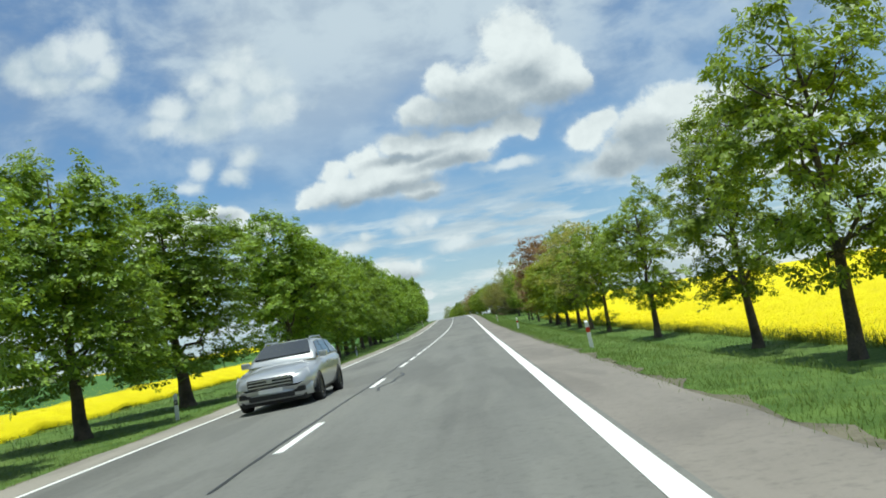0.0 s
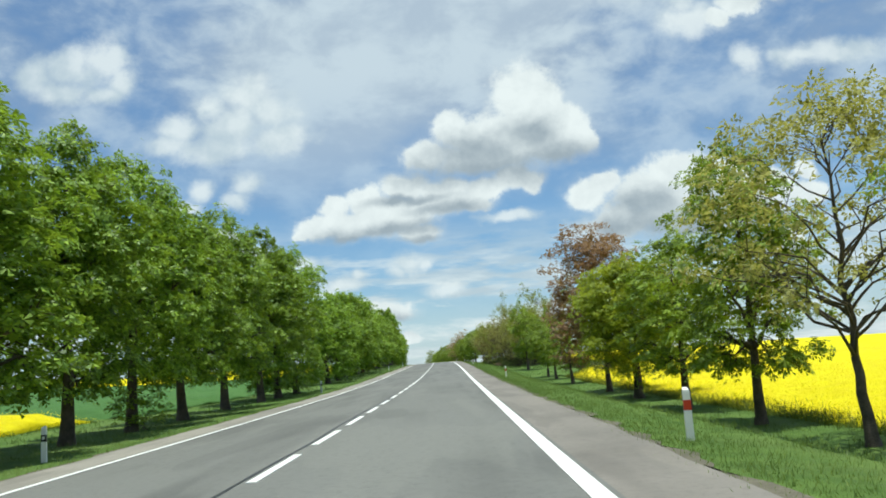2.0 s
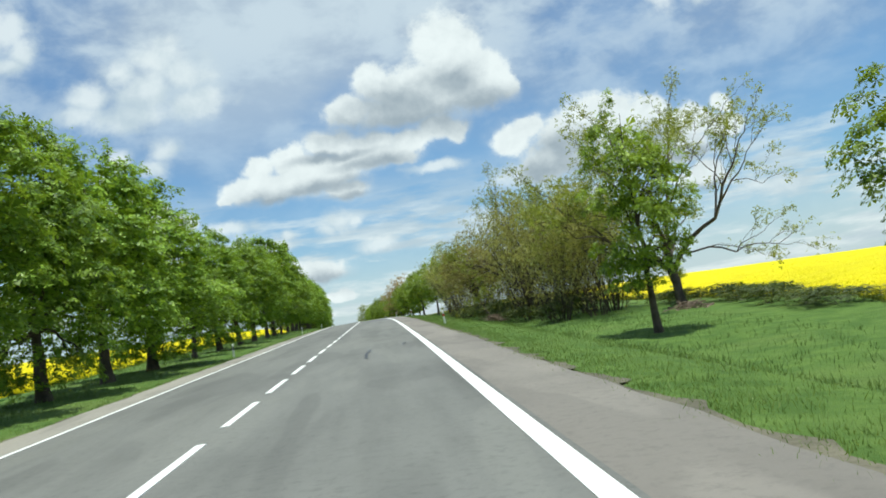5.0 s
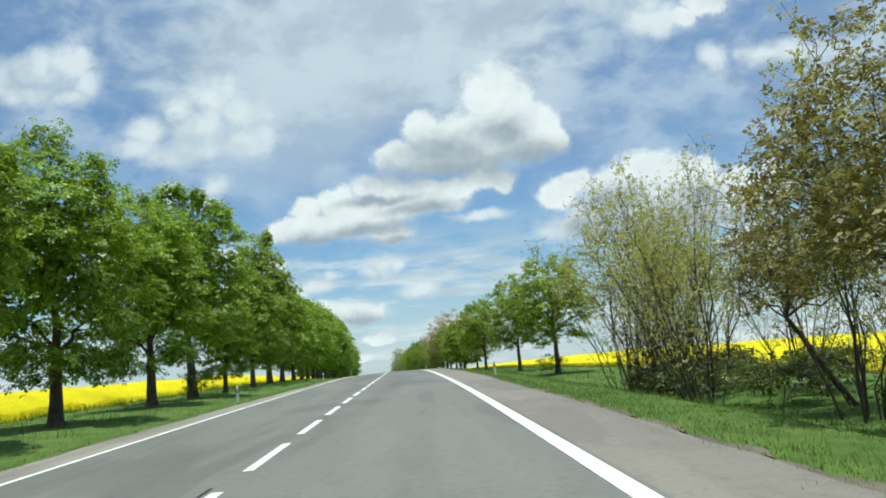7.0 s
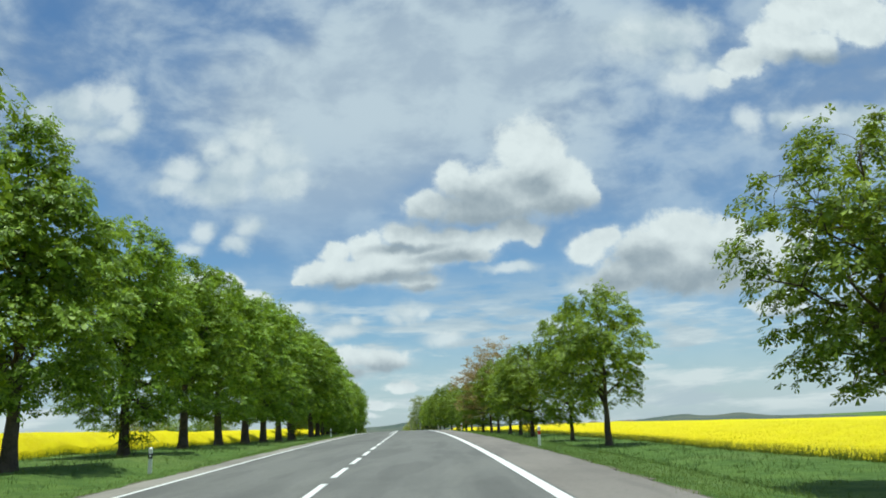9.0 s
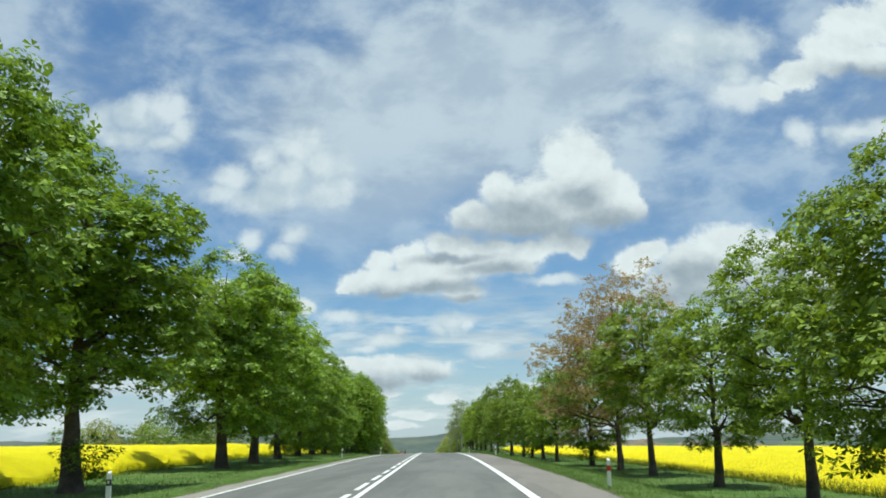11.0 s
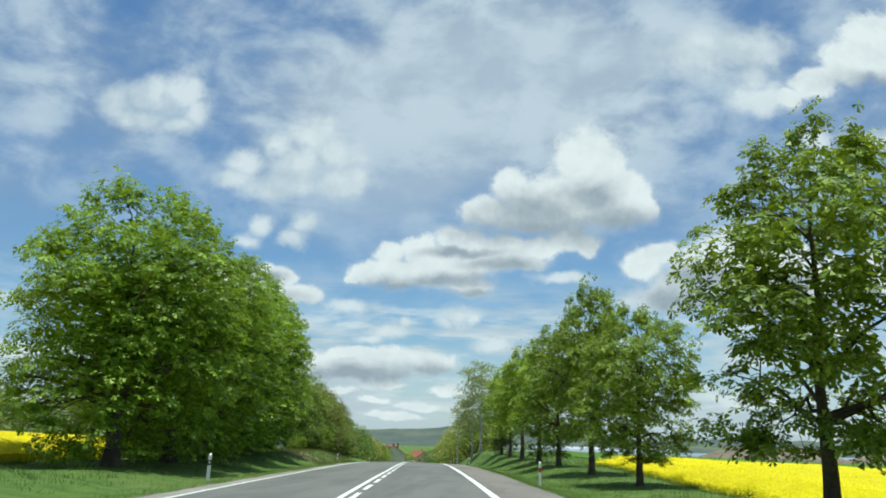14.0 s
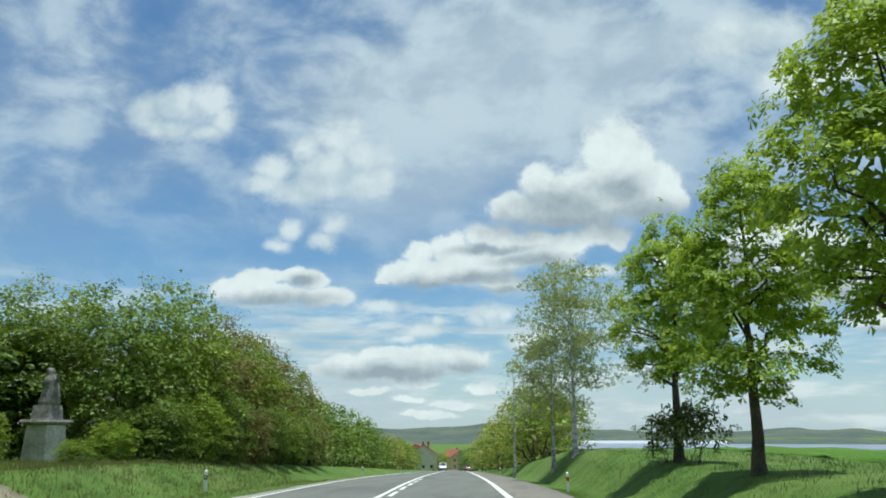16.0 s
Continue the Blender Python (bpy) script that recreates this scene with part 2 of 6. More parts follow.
def asphalt(name, a, b_col, streak):
    m, net, b = material(name, 0.82, 0.0, 0.35)
    at = place(net)
    long = net.noise(net.scaled(at, (0.9, 0.05, 1)), 1.0, 5.0, 0.6)
    patch = net.noise(at, 0.22, 5.0, 0.62)
    grain = net.noise(at, 38.0, 3.0, 0.7)
    tiny = net.noise(at, 140.0, 2.0, 0.7)
    f = net.math("ADD", net.math("MULTIPLY", long, streak), net.math("MULTIPLY", patch, 0.8 - streak))
    f = net.math("ADD", f, net.math("MULTIPLY", net.math("ADD", grain, tiny), 0.14))
    c = net.mix(net.ramp(f, 0.38, 0.60), (*a, 1), (*b_col, 1))
    # repairs and wheel tracks: long shapes a lane or half a lane wide
    track = net.noise(net.scaled(at, (0.75, 0.11, 1), (4.0, 9.0, 0)), 1.0, 2.0, 0.45, 0.3)
    c = net.mix(net.math("MULTIPLY", net.ramp(track, 0.44, 0.40), 0.30), c, (a[0] * 0.72, a[1] * 0.72, a[2] * 0.73))
    c = net.mix(net.math("MULTIPLY", net.ramp(track, 0.57, 0.61), 0.28), c, (b_col[0] * 1.25, b_col[1] * 1.24, b_col[2] * 1.2))
    speck = net.noise(at, 9.0, 5.0, 0.75)
    c = net.mix(net.math("MULTIPLY", net.ramp(speck, 0.52, 0.30), 0.38), c, (a[0] * 0.55, a[1] * 0.55, a[2] * 0.55))
    spots = net.ramp(net.noise(at, 1.7, 4.0, 0.7, 0.6), 0.66, 0.74)
    c = net.mix(net.math("MULTIPLY", spots, 0.35), c, (a[0] * 0.55, a[1] * 0.55, a[2] * 0.55))
    net.put(b.inputs["Base Color"], c)
    bump(net, b, net.math("ADD", grain, tiny), 0.35, 0.006)
    return m


def paint_white(name):
    m, net, b = material(name, 0.6, 0.0, 0.4)
    at = place(net)
    wear = net.ramp(net.noise(at, 9.0, 6.0, 0.75), 0.56, 0.74)
    dirt = net.noise(at, 0.8, 4.0, 0.6)
    c = net.mix(dirt, (0.70, 0.70, 0.66), (0.82, 0.82, 0.79))
    net.put(b.inputs["Base Color"], net.mix(net.math("MULTIPLY", wear, 0.6), c, (0.16, 0.155, 0.15)))
    bump(net, b, net.noise(at, 60.0, 3.0), 0.3, 0.004)
    return m


def foliage(name, dark, mid, light, trans=0.38):
    """Thin leaves that let light through; each leaflet has its own tone."""
    m, net, b = material(name, 0.5, 0.0, 0.35)
    geo = net.node("ShaderNodeNewGeometry")
    info = net.node("ShaderNodeObjectInfo")
    r = geo.outputs["Random Per Island"]
    c = net.mix(net.ramp(r, 0.0, 0.55), (*dark, 1), (*mid, 1))
    c = net.mix(net.ramp(r, 0.55, 1.0), c, (*light, 1))
    patch = net.noise(place(net), 0.9, 3.0, 0.6)
    c = net.mix(net.math("MULTIPLY", net.ramp(patch, 0.35, 0.7), 0.5), c, (*light, 1))
    tone = net.math("MULTIPLY_ADD", info.outputs["Random"], 0.35, 0.82)
    c2 = net.vec("SCALE", c)
    net.put(c2.node.inputs["Scale"], tone)
    net.put(b.inputs["Base Color"], c2)
    t = net.node("ShaderNodeBsdfTranslucent")
    warm = net.mix(0.5, c2, (light[0] * 1.2, light[1] * 1.1, light[2] * 0.7))
    net.put(t.inputs[0], warm)
    s = net.node("ShaderNodeMixShader")
    s.inputs[0].default_value = trans
    net.t.links.new(b.outputs[0], s.inputs[1])
    net.t.links.new(t.outputs[0], s.inputs[2])
    net.t.links.new(s.outputs[0], m.node_tree.nodes["Material Output"].inputs[0])
    return m


def meadow(name, a, b_col, c_col):
    m, net, b = material(name, 0.9, 0.0, 0.15)
    at = place(net)
    broad = net.noise(at, 0.16, 5.0, 0.6)
    mid = net.noise(at, 1.3, 5.0, 0.65)
    fine = net.noise(at, 22.0, 4.0, 0.7)
    c = net.mix(net.ramp(mid, 0.34, 0.66), (*a, 1), (*b_col, 1))
    c = net.mix(net.math("MULTIPLY", net.ramp(broad, 0.45, 0.7), 0.55), c, (*c_col, 1))
    c = net.mix(net.math("MULTIPLY", net.ramp(fine, 0.5, 0.25), 0.55), c, (a[0] * 0.45, a[1] * 0.5, a[2] * 0.45))
    net.put(b.inputs["Base Color"], c)
    bump(net, b, net.math("ADD", fine, mid), 0.7, 0.08)
    return m


def rape(name):
    m, net, b = material(name, 0.8, 0.0, 0.15)
    at = place(net)
    broad = net.noise(net.scaled(at, (0.4, 1.0, 1)), 0.05, 4.0, 0.6)
    mid = net.noise(at, 0.9, 5.0, 0.65)
    fine = net.noise(at, 16.0, 4.0, 0.75)
    c = net.mix(net.ramp(mid, 0.3, 0.7), (0.74, 0.62, 0.004), (0.84, 0.74, 0.006))
    c = net.mix(net.math("MULTIPLY", net.ramp(fine, 0.42, 0.30), 0.30), c, (0.46, 0.42, 0.02))
    c = net.mix(net.math("MULTIPLY", net.ramp(broad, 0.5, 0.72), 0.35), c, (0.52, 0.47, 0.01))
    net.put(b.inputs["Base Color"], c)
    clump = net.noise(at, 5.0, 4.0, 0.7)
    bump(net, b, net.math("ADD", fine, net.math("MULTIPLY", clump, 1.6)), 0.8, 0.12)
    return m


def plain(name, col, rough=0.5, metal=0.0, spec=0.4, grain=0.06):
    m, net, b = material(name, rough, metal, spec)
    f = net.noise(place(net), 14.0, 4.0, 0.6)
    lo = tuple(v * (1 - 2 * grain) for v in col)
    net.put(b.inputs["Base Color"], net.mix(f, (*lo, 1), (*col, 1)))
    return m


def glass(name, col, alpha_like=0.0):
    m, net, b = material(name, 0.06, 0.0, 0.6)
    b.inputs["Base Color"].default_value = (*col, 1)
    b.inputs["Coat Weight"].default_value = 0.3
    return m


M_ASPHALT = asphalt("asphalt", (0.110, 0.111, 0.101), (0.164, 0.165, 0.150), 0.5)
M_SHOULDER = asphalt("old_asphalt", (0.150, 0.136, 0.118), (0.215, 0.196, 0.170), 0.25)
M_GRIT = asphalt("gritty_edge", (0.190, 0.176, 0.150), (0.290, 0.270, 0.230), 0.2)
M_TAR = plain("tar", (0.030, 0.030, 0.031), 0.45)
M_LINE = paint_white("road_paint")
M_GRASS = meadow("grass", (0.070, 0.132, 0.026), (0.122, 0.200, 0.042), (0.175, 0.222, 0.066))
M_BLADE = foliage("grass_blades", (0.080, 0.145, 0.028), (0.145, 0.230, 0.050), (0.235, 0.310, 0.090), 0.45)
M_WEED = foliage("bank_weed_blades", (0.085, 0.105, 0.026), (0.160, 0.180, 0.050), (0.270, 0.260, 0.095), 0.40)
# long grass, toned darker than the verge blades to paint in tree shade
M_GRASS_SHADE = foliage("shaded_rank_grass", (0.045, 0.090, 0.018), (0.085, 0.150, 0.032), (0.150, 0.215, 0.055), 0.35)
M_CROP = meadow("young_crop", (0.060, 0.140, 0.035), (0.080, 0.175, 0.045), (0.095, 0.185, 0.050))
M_LUSH = meadow("lush_green_field", (0.070, 0.150, 0.020), (0.105, 0.205, 0.030), (0.125, 0.215, 0.036))
M_RAPE = rape("rape_canopy")
M_FLOWER = foliage("rape_flowers", (0.74, 0.63, 0.004), (0.83, 0.73, 0.006), (0.86, 0.78, 0.015), 0.45)
M_STALK = foliage("rape_stalks", (0.085, 0.130, 0.020), (0.160, 0.210, 0.032), (0.260, 0.290, 0.040), 0.35)
M_SOIL = worn("soil", (0.14, 0.115, 0.085), (0.25, 0.205, 0.15), 0.6, 9.0, 0.95, 0.05, 0.8)
M_EDGE_SOIL = worn("edge_soil", (0.085, 0.080, 0.055), (0.165, 0.150, 0.105), 0.9, 12.0, 0.95, 0.03, 0.7)
M_GRAVEL = worn("gravel_track", (0.13, 0.125, 0.075), (0.27, 0.24, 0.17), 0.8, 30.0, 0.95, 0.02, 0.6)
M_BARK = worn("bark", (0.055, 0.045, 0.036), (0.135, 0.110, 0.086), 2.2, 26.0, 0.95, 0.03, 0.9)
M_BARK_THICKET = worn("thicket_bark", (0.050, 0.042, 0.034), (0.120, 0.098, 0.076), 2.2, 26.0, 0.95, 0.02, 0.8)
M_BARK_GREY = worn("grey_bark", (0.060, 0.052, 0.042), (0.130, 0.112, 0.090), 2.2, 26.0, 0.95, 0.02, 0.8)
M_LEAF_LOW = foliage("undergrowth_leaves", (0.035, 0.055, 0.014), (0.070, 0.100, 0.024), (0.120, 0.150, 0.036), 0.35)
M_BARK_BIRCH = worn("birch_bark", (0.10, 0.095, 0.09), (0.62, 0.60, 0.56), 3.5, 20.0, 0.8, 0.01, 0.5)
M_LEAF = foliage("chestnut_leaves", (0.026, 0.060, 0.007), (0.132, 0.242, 0.022), (0.345, 0.495, 0.050), 0.31)
# chestnut leaves again, with crown shade and lit tops put into the tones
M_LEAF_SHADE = foliage("shaded_chestnut_leaves", (0.022, 0.050, 0.006), (0.105, 0.200, 0.015), (0.360, 0.520, 0.046), 0.34)
M_LEAF2 = foliage("roadside_leaves", (0.038, 0.072, 0.008), (0.140, 0.225, 0.018), (0.340, 0.455, 0.042), 0.30)
M_LEAF_Y = foliage("bright_leaves", (0.120, 0.200, 0.020), (0.235, 0.345, 0.032), (0.400, 0.510, 0.062), 0.46)
M_LEAF_LIME = foliage("lime_leaves", (0.085, 0.125, 0.010), (0.250, 0.325, 0.026), (0.460, 0.540, 0.060), 0.50)
M_LEAF_RED = foliage("copper_leaves", (0.115, 0.062, 0.034), (0.225, 0.128, 0.068), (0.340, 0.225, 0.115), 0.40)
M_LEAF_TAN = foliage("tan_leaves", (0.120, 0.092, 0.040), (0.265, 0.182, 0.078), (0.390, 0.300, 0.130), 0.45)
M_LEAF_BUSH = foliage("thicket_leaves", (0.125, 0.140, 0.032), (0.275, 0.285, 0.070), (0.450, 0.450, 0.135), 0.45)
M_LEAF_FAN = foliage("spreading_tree_leaves", (0.080, 0.115, 0.018), (0.190, 0.235, 0.034), (0.340, 0.390, 0.070), 0.38)
M_LEAF_HEDGE = foliage("hedge_leaves", (0.040, 0.078, 0.011), (0.100, 0.165, 0.022), (0.240, 0.330, 0.050), 0.28)
M_LEAF_OLIVE = foliage("olive_leaves", (0.060, 0.060, 0.014), (0.150, 0.138, 0.034), (0.290, 0.255, 0.070), 0.34)
M_LEAF_BIRCH = foliage("birch_leaves", (0.160, 0.200, 0.070), (0.270, 0.320, 0.120), (0.390, 0.430, 0.180), 0.50)
M_WHITE = plain("white_plastic", (0.80, 0.80, 0.78), 0.45)
M_RED = plain("red_reflector", (0.55, 0.045, 0.020), 0.3)
M_BLACK = plain("black_plastic", (0.018, 0.018, 0.018), 0.5)
M_RUBBER = plain("rubber", (0.022, 0.022, 0.023), 0.85)
M_STEEL = plain("bright_steel", (0.62, 0.62, 0.63), 0.28, 0.9)
M_GLASS = glass("dark_glass", (0.020, 0.024, 0.028))
M_LAMP = glass("clear_lamp", (0.62, 0.64, 0.66))
M_LAMP_RED = glass("red_lamp", (0.35, 0.02, 0.02))
M_STONE = worn("sandstone", (0.32, 0.29, 0.24), (0.66, 0.62, 0.54), 1.6, 14.0, 0.9, 0.02, 0.6)
M_STONE_D = worn("weathered_stone", (0.10, 0.095, 0.085), (0.34, 0.32, 0.29), 3.0, 18.0, 0.95, 0.03, 0.8)
M_WOOD = worn("stake_wood", (0.36, 0.27, 0.17), (0.50, 0.40, 0.27), 3.0, 30.0, 0.9, 0.005, 0.4)
M_FOIL = worn("field_foil", (0.38, 0.41, 0.45), (0.52, 0.55, 0.58), 0.02, 0.3, 0.45, 0.1, 0.3)
M_FOIL_D = worn("solar_panels", (0.15, 0.18, 0.25), (0.26, 0.29, 0.36), 0.03, 0.4, 0.4, 0.1, 0.3)
# wooded hills, the haze of distance mixed into both colours
M_HILL = worn("hazed_wooded_hill", (0.075, 0.105, 0.095), (0.135, 0.150, 0.120), 0.006, 0.05, 1.0, 3.0, 0.5, 0.0, 0.0)


def silver(name, col, flake=0.9):
    m, net, b = material(name, 0.32, flake, 0.5)
    f = net.noise(place(net), 900.0, 1.0)
    net.put(b.inputs["Base Color"], net.mix(f, tuple(v * 0.88 for v in col) + (1,), (*col, 1)))
    b.inputs["Coat Weight"].default_value, b.inputs["Coat Roughness"].default_value = 0.8, 0.06
    return m


M_SILVER = silver("silver_paint", (0.50, 0.52, 0.53), 0.6)
M_CARRED = silver("dark_red_paint", (0.20, 0.02, 0.025), 0.3)
M_CARWHITE = silver("white_paint", (0.75, 0.75, 0.75), 0.0)
M_CARDARK = silver("dark_blue_paint", (0.03, 0.04, 0.06), 0.3)

# ------------------------------------------------------------------ helpers


def mesh_from(name, verts, faces, mat, smooth=False):
    me = bpy.data.meshes.new(name)
    me.from_pydata([tuple(v) for v in verts], [], [tuple(f) for f in faces])
    me.materials.append(mat)
    if smooth:
        me.polygons.foreach_set("use_smooth", np.ones(len(me.polygons), dtype=bool))
    me.update()
    return me


def thing(name, label, category, group="", m=None, kind=""):
    ob = new(name)
    ob.empty_display_size = 0.3
    if m is not None:
        ob.matrix_basis = m
    return tagged(ob, label, category, group, kind)


def bare_part(name, mesh, parent, label="", m=None):
    ob = new(name, mesh)
    ob.parent = parent
    if m is not None:
        ob.matrix_basis = m
    return tagged(ob, label)


def bm_mesh(name, bm, mat, smooth=False):
    me = bpy.data.meshes.new(name)
    bm.to_mesh(me)
    bm.free()
    me.materials.append(mat)
    if smooth:
        me.polygons.foreach_set("use_smooth", np.ones(len(me.polygons), dtype=bool))
    return me


def part(name, bm, mat, parent, label="", smooth=False):
    return bare_part(name, bm_mesh(name, bm, mat, smooth), parent, label)


def box_bm(x0, x1, y0, y1, z0, z1, bevel=0.0):
    bm = bmesh.new()
    bmesh.ops.create_cube(bm, size=1.0)
    for v in bm.verts:
        v.co = Vector(((x0 + x1) / 2 + v.co.x * (x1 - x0), (y0 + y1) / 2 + v.co.y * (y1 - y0), (z0 + z1) / 2 + v.co.z * (z1 - z0)))
    if bevel:
        bmesh.ops.bevel(bm, geom=list(bm.edges), offset=bevel, segments=2, affect="EDGES", profile=0.6)
    return bm


def loft_bm(rings, closed=True, caps=True):
    """Skin over rings of equally many points."""
    bm = bmesh.new()
    rows = [[bm.verts.new(p) for p in ring] for ring in rings]
    n = len(rows[0])
    for a, b in zip(rows, rows[1:]):
        for i in range(n if closed else n - 1):
            j = (i + 1) % n
            bm.faces.new((a[i], a[j], b[j], b[i]))
    if caps and closed:
        bm.faces.new(list(reversed(rows[0])))
        bm.faces.new(rows[-1])
    bmesh.ops.recalc_face_normals(bm, faces=bm.faces)
    return bm


def smooth01(x, a, b):
    t = np.clip((np.asarray(x, float) - a) / (b - a), 0, 1)
    return t * t * (3 - 2 * t)


# ------------------------------------------------------------------ lie of the land
KNOT_Z = np.array([-0.44, 0.0, 0.6, 1.5, 2.87, 4.2, 5.16, 5.61, 5.63, 4.99, 3.82, 1.9, -0.2, -2.4, -4.6, -6.8, -8.9, -10.9, -12.6, -14.0, -15.0])
KNOT_X = np.array([-0.55, 0.0, 0.56, 1.0, 1.13, 0.9, 0.0, -1.63, -4.0, -7.01, -10.43, -13.9, -17.36, -20.83, -24.29, -27.76, -31.22, -34.68, -38.15, -41.61, -45.07])


def knotted(k, y):
    """Smooth curve through knots 50 m apart, from y = -50."""
    u = np.clip((np.asarray(y, float) + 50) / 50, 0.0, len(k) - 1.001)
    i = u.astype(int)
    f = u - i
    g = [k[np.clip(i + d, 0, len(k) - 1)] for d in (-1, 0, 1, 2)]
    return g[1] + 0.5 * f * (g[2] - g[0] + f * (2 * g[0] - 5 * g[1] + 4 * g[2] - g[3] + f * (3 * (g[1] - g[2]) + g[3] - g[0])))


def road_z(y):
    y = np.asarray(y, float)
    return knotted(KNOT_Z, y) + np.where(y < -50, 0.009 * (y + 50), 0.0)


def road_x(y):
    y = np.asarray(y, float)
    return knotted(KNOT_X, y) + np.where(y > 950, -0.069 * (np.minimum(y, 1400) - 950), 0.0)


def edge_r(y):
    """Where the paving ends beside our lane."""
    y = np.asarray(y, float)
    return np.interp(y, [0, 130, 200, 215, 300, 420], [4.95, 5.05, 5.2, 5.45, 5.4, 5.6]) + 0.025 * np.sin(y * 1.7) + 0.04 * np.sin(y * 0.31 + 1) + 0.015 * np.sin(y * 4.1)


def edge_l(y):
    y = np.asarray(y, float)
    return np.interp(y, [0, 160, 210, 400], [-4.75, -4.95, -4.6, -4.3]) - 0.05 * np.sin(y * 1.3) - 0.04 * np.sin(y * 0.47 + 2) - 0.03 * np.sin(y * 3.7)


BANK_R = ([-60, 100, 128, 145, 165, 200, 225, 340, 375, 395, 406, 414, 422, 430, 436, 443, 455, 463, 480, 540], [-1.45, -1.35, -1.3, -0.9, -0.9, -0.95, -0.9, -0.8, -0.65, -0.22, 0.07, 0.30, 0.37, 0.53, 0.73, 0.88, 1.3, 1.55, 1.2, 0.3])
BANK_L = ([-60, 60, 110, 150, 200, 260, 300, 330, 350, 375, 400, 415, 428, 445, 480, 560], [-0.15, -0.25, -0.3, -0.05, 0.0, 0.1, -0.4, -0.3, -0.05, 0.05, 0.1, 0.3, 0.6, 0.85, 0.6, 0.2])


def land(r, y):
    """Height of the ground r metres beside the road's middle."""
    r, y = np.asarray(r, float), np.asarray(y, float)
    base = road_z(y)
    right = -0.13 - 0.12 * smooth01(r, 5.2, 6.6) + (np.interp(y, *BANK_R) + 0.25) * smooth01(r, 6.5, np.interp(y, [415, 445], [10.0, 8.6]))
    right = right + np.interp(y, [0, 150, 230, 290, 400], [-0.008, -0.012, -0.02, -0.035, -0.02]) * np.clip(r - 13, 0, 350)
    q = -r
    left = -0.13 - 0.05 * smooth01(q, 4.8, 5.8) + (np.interp(y, *BANK_L) + 0.18) * smooth01(q, 5.8, 8.4)
    left = left + np.interp(y, [0, 110, 150, 200, 260, 300, 360], [0.030, 0.030, 0.024, 0.012, 0.006, 0.008, 0.010]) * np.clip(q - 13, 0, 300)
    side = np.where(r > 0, right, left)
    bed = -0.02 * np.abs(r) - 0.12
    z = base + np.where((r > -4.4) & (r < 4.7), bed, side)
    # past the crest the land beside the road falls away gently
    far = 5.4 - 0.0245 * np.hypot(np.abs(r) - 10, np.maximum(y - 440, 0))
    far = np.maximum(far, -15.0)
    wgt = smooth01(y, 440, 500) * smooth01(np.abs(r), 14, 34)
    z = z * (1 - wgt) + far * wgt
    deep = smooth01(y, 900, 1300)
    z = z * (1 - deep) + (-15.0) * deep
    lump = 0.05 * np.sin(r * 1.9 + y * 0.7) * np.sin(y * 0.9 + r * 0.3) * smooth01(np.abs(r), 6.2, 8.0)
    return z + lump


def spot(r, y):
    """World place on the ground, r metres beside the road's middle."""
    return Vector((float(road_x(y)) + r, float(y), float(land(r, y))))


def sheet_mesh(name, rr, yy, zfun, mat, skirt=0.0, smooth=True, soft=None):
    """A sheet over columns r (numbers or functions of y) and rows y, in the road's own bend."""
    yy = np.asarray(yy, float)
    cols = [(c(yy) if callable(c) else np.full(len(yy), float(c))) for c in rr]
    rad = np.stack(cols, 1)
    ym = np.repeat(yy[:, None], len(rr), 1)
    z = zfun(rad, ym)
    if skirt:
        rad = np.concatenate([rad[:, :1], rad, rad[:, -1:]], 1)
        ym = np.concatenate([ym[:, :1], ym, ym[:, -1:]], 1)
        z = np.concatenate([z[:, :1] - skirt, z, z[:, -1:] - skirt], 1)
    v = np.stack([road_x(ym) + rad, ym, z], -1)
    n, k = rad.shape
    idx = np.arange(n * k).reshape(n, k)
    f = np.stack([idx[:-1, :-1], idx[:-1, 1:], idx[1:, 1:], idx[1:, :-1]], -1).reshape(-1, 4)
    if soft is None:
        smooth = smooth and not skirt
    return mesh_from(name, v.reshape(-1, 3).tolist(), f.tolist(), mat, smooth if soft is None else soft)


def structure(name, mesh, label, category):
    return tagged(new(name, mesh), label, category, kind="structure")


# ground to the horizon
R_COLS = [-3200, -1500, -800, -400, -250, -160, -110, -80, -60, -45, -36, -30, -25, -21, -18, -16, -14.5, -13, -12, -11, -10, -9.2, -8.4, -7.8, -7.2, -6.6, -6.0, -5.4, -4.9, -4.4, -3.5, 0, 3.5, 4.7, 5.1, 5.6, 6.1, 6.6, 7.2, 7.8, 8.4, 9.2, 10, 11, 12, 13, 14.5, 16, 18, 21, 25, 30, 36, 45, 60, 80, 110, 160, 250, 400, 800, 1500, 3200]
Y_ROWS = np.concatenate([[-600, -300, -150, -90], np.arange(-60, 560, 1.5), np.arange(560, 1000, 12), [1050, 1120, 1200, 1300, 1500, 1900, 2600, 3400, 4600]])
structure("ground", sheet_mesh("ground", R_COLS, Y_ROWS, land, M_GRASS), "grassy ground with mown verges and open land", "ground")

# carriageway
ROAD_Y = np.concatenate([np.arange(-60, 480, 1.0), np.arange(480, 960, 4.0)])


def road_top(lift=0.0):
    return lambda r, y: road_z(y) - 0.02 * np.abs(r) + lift


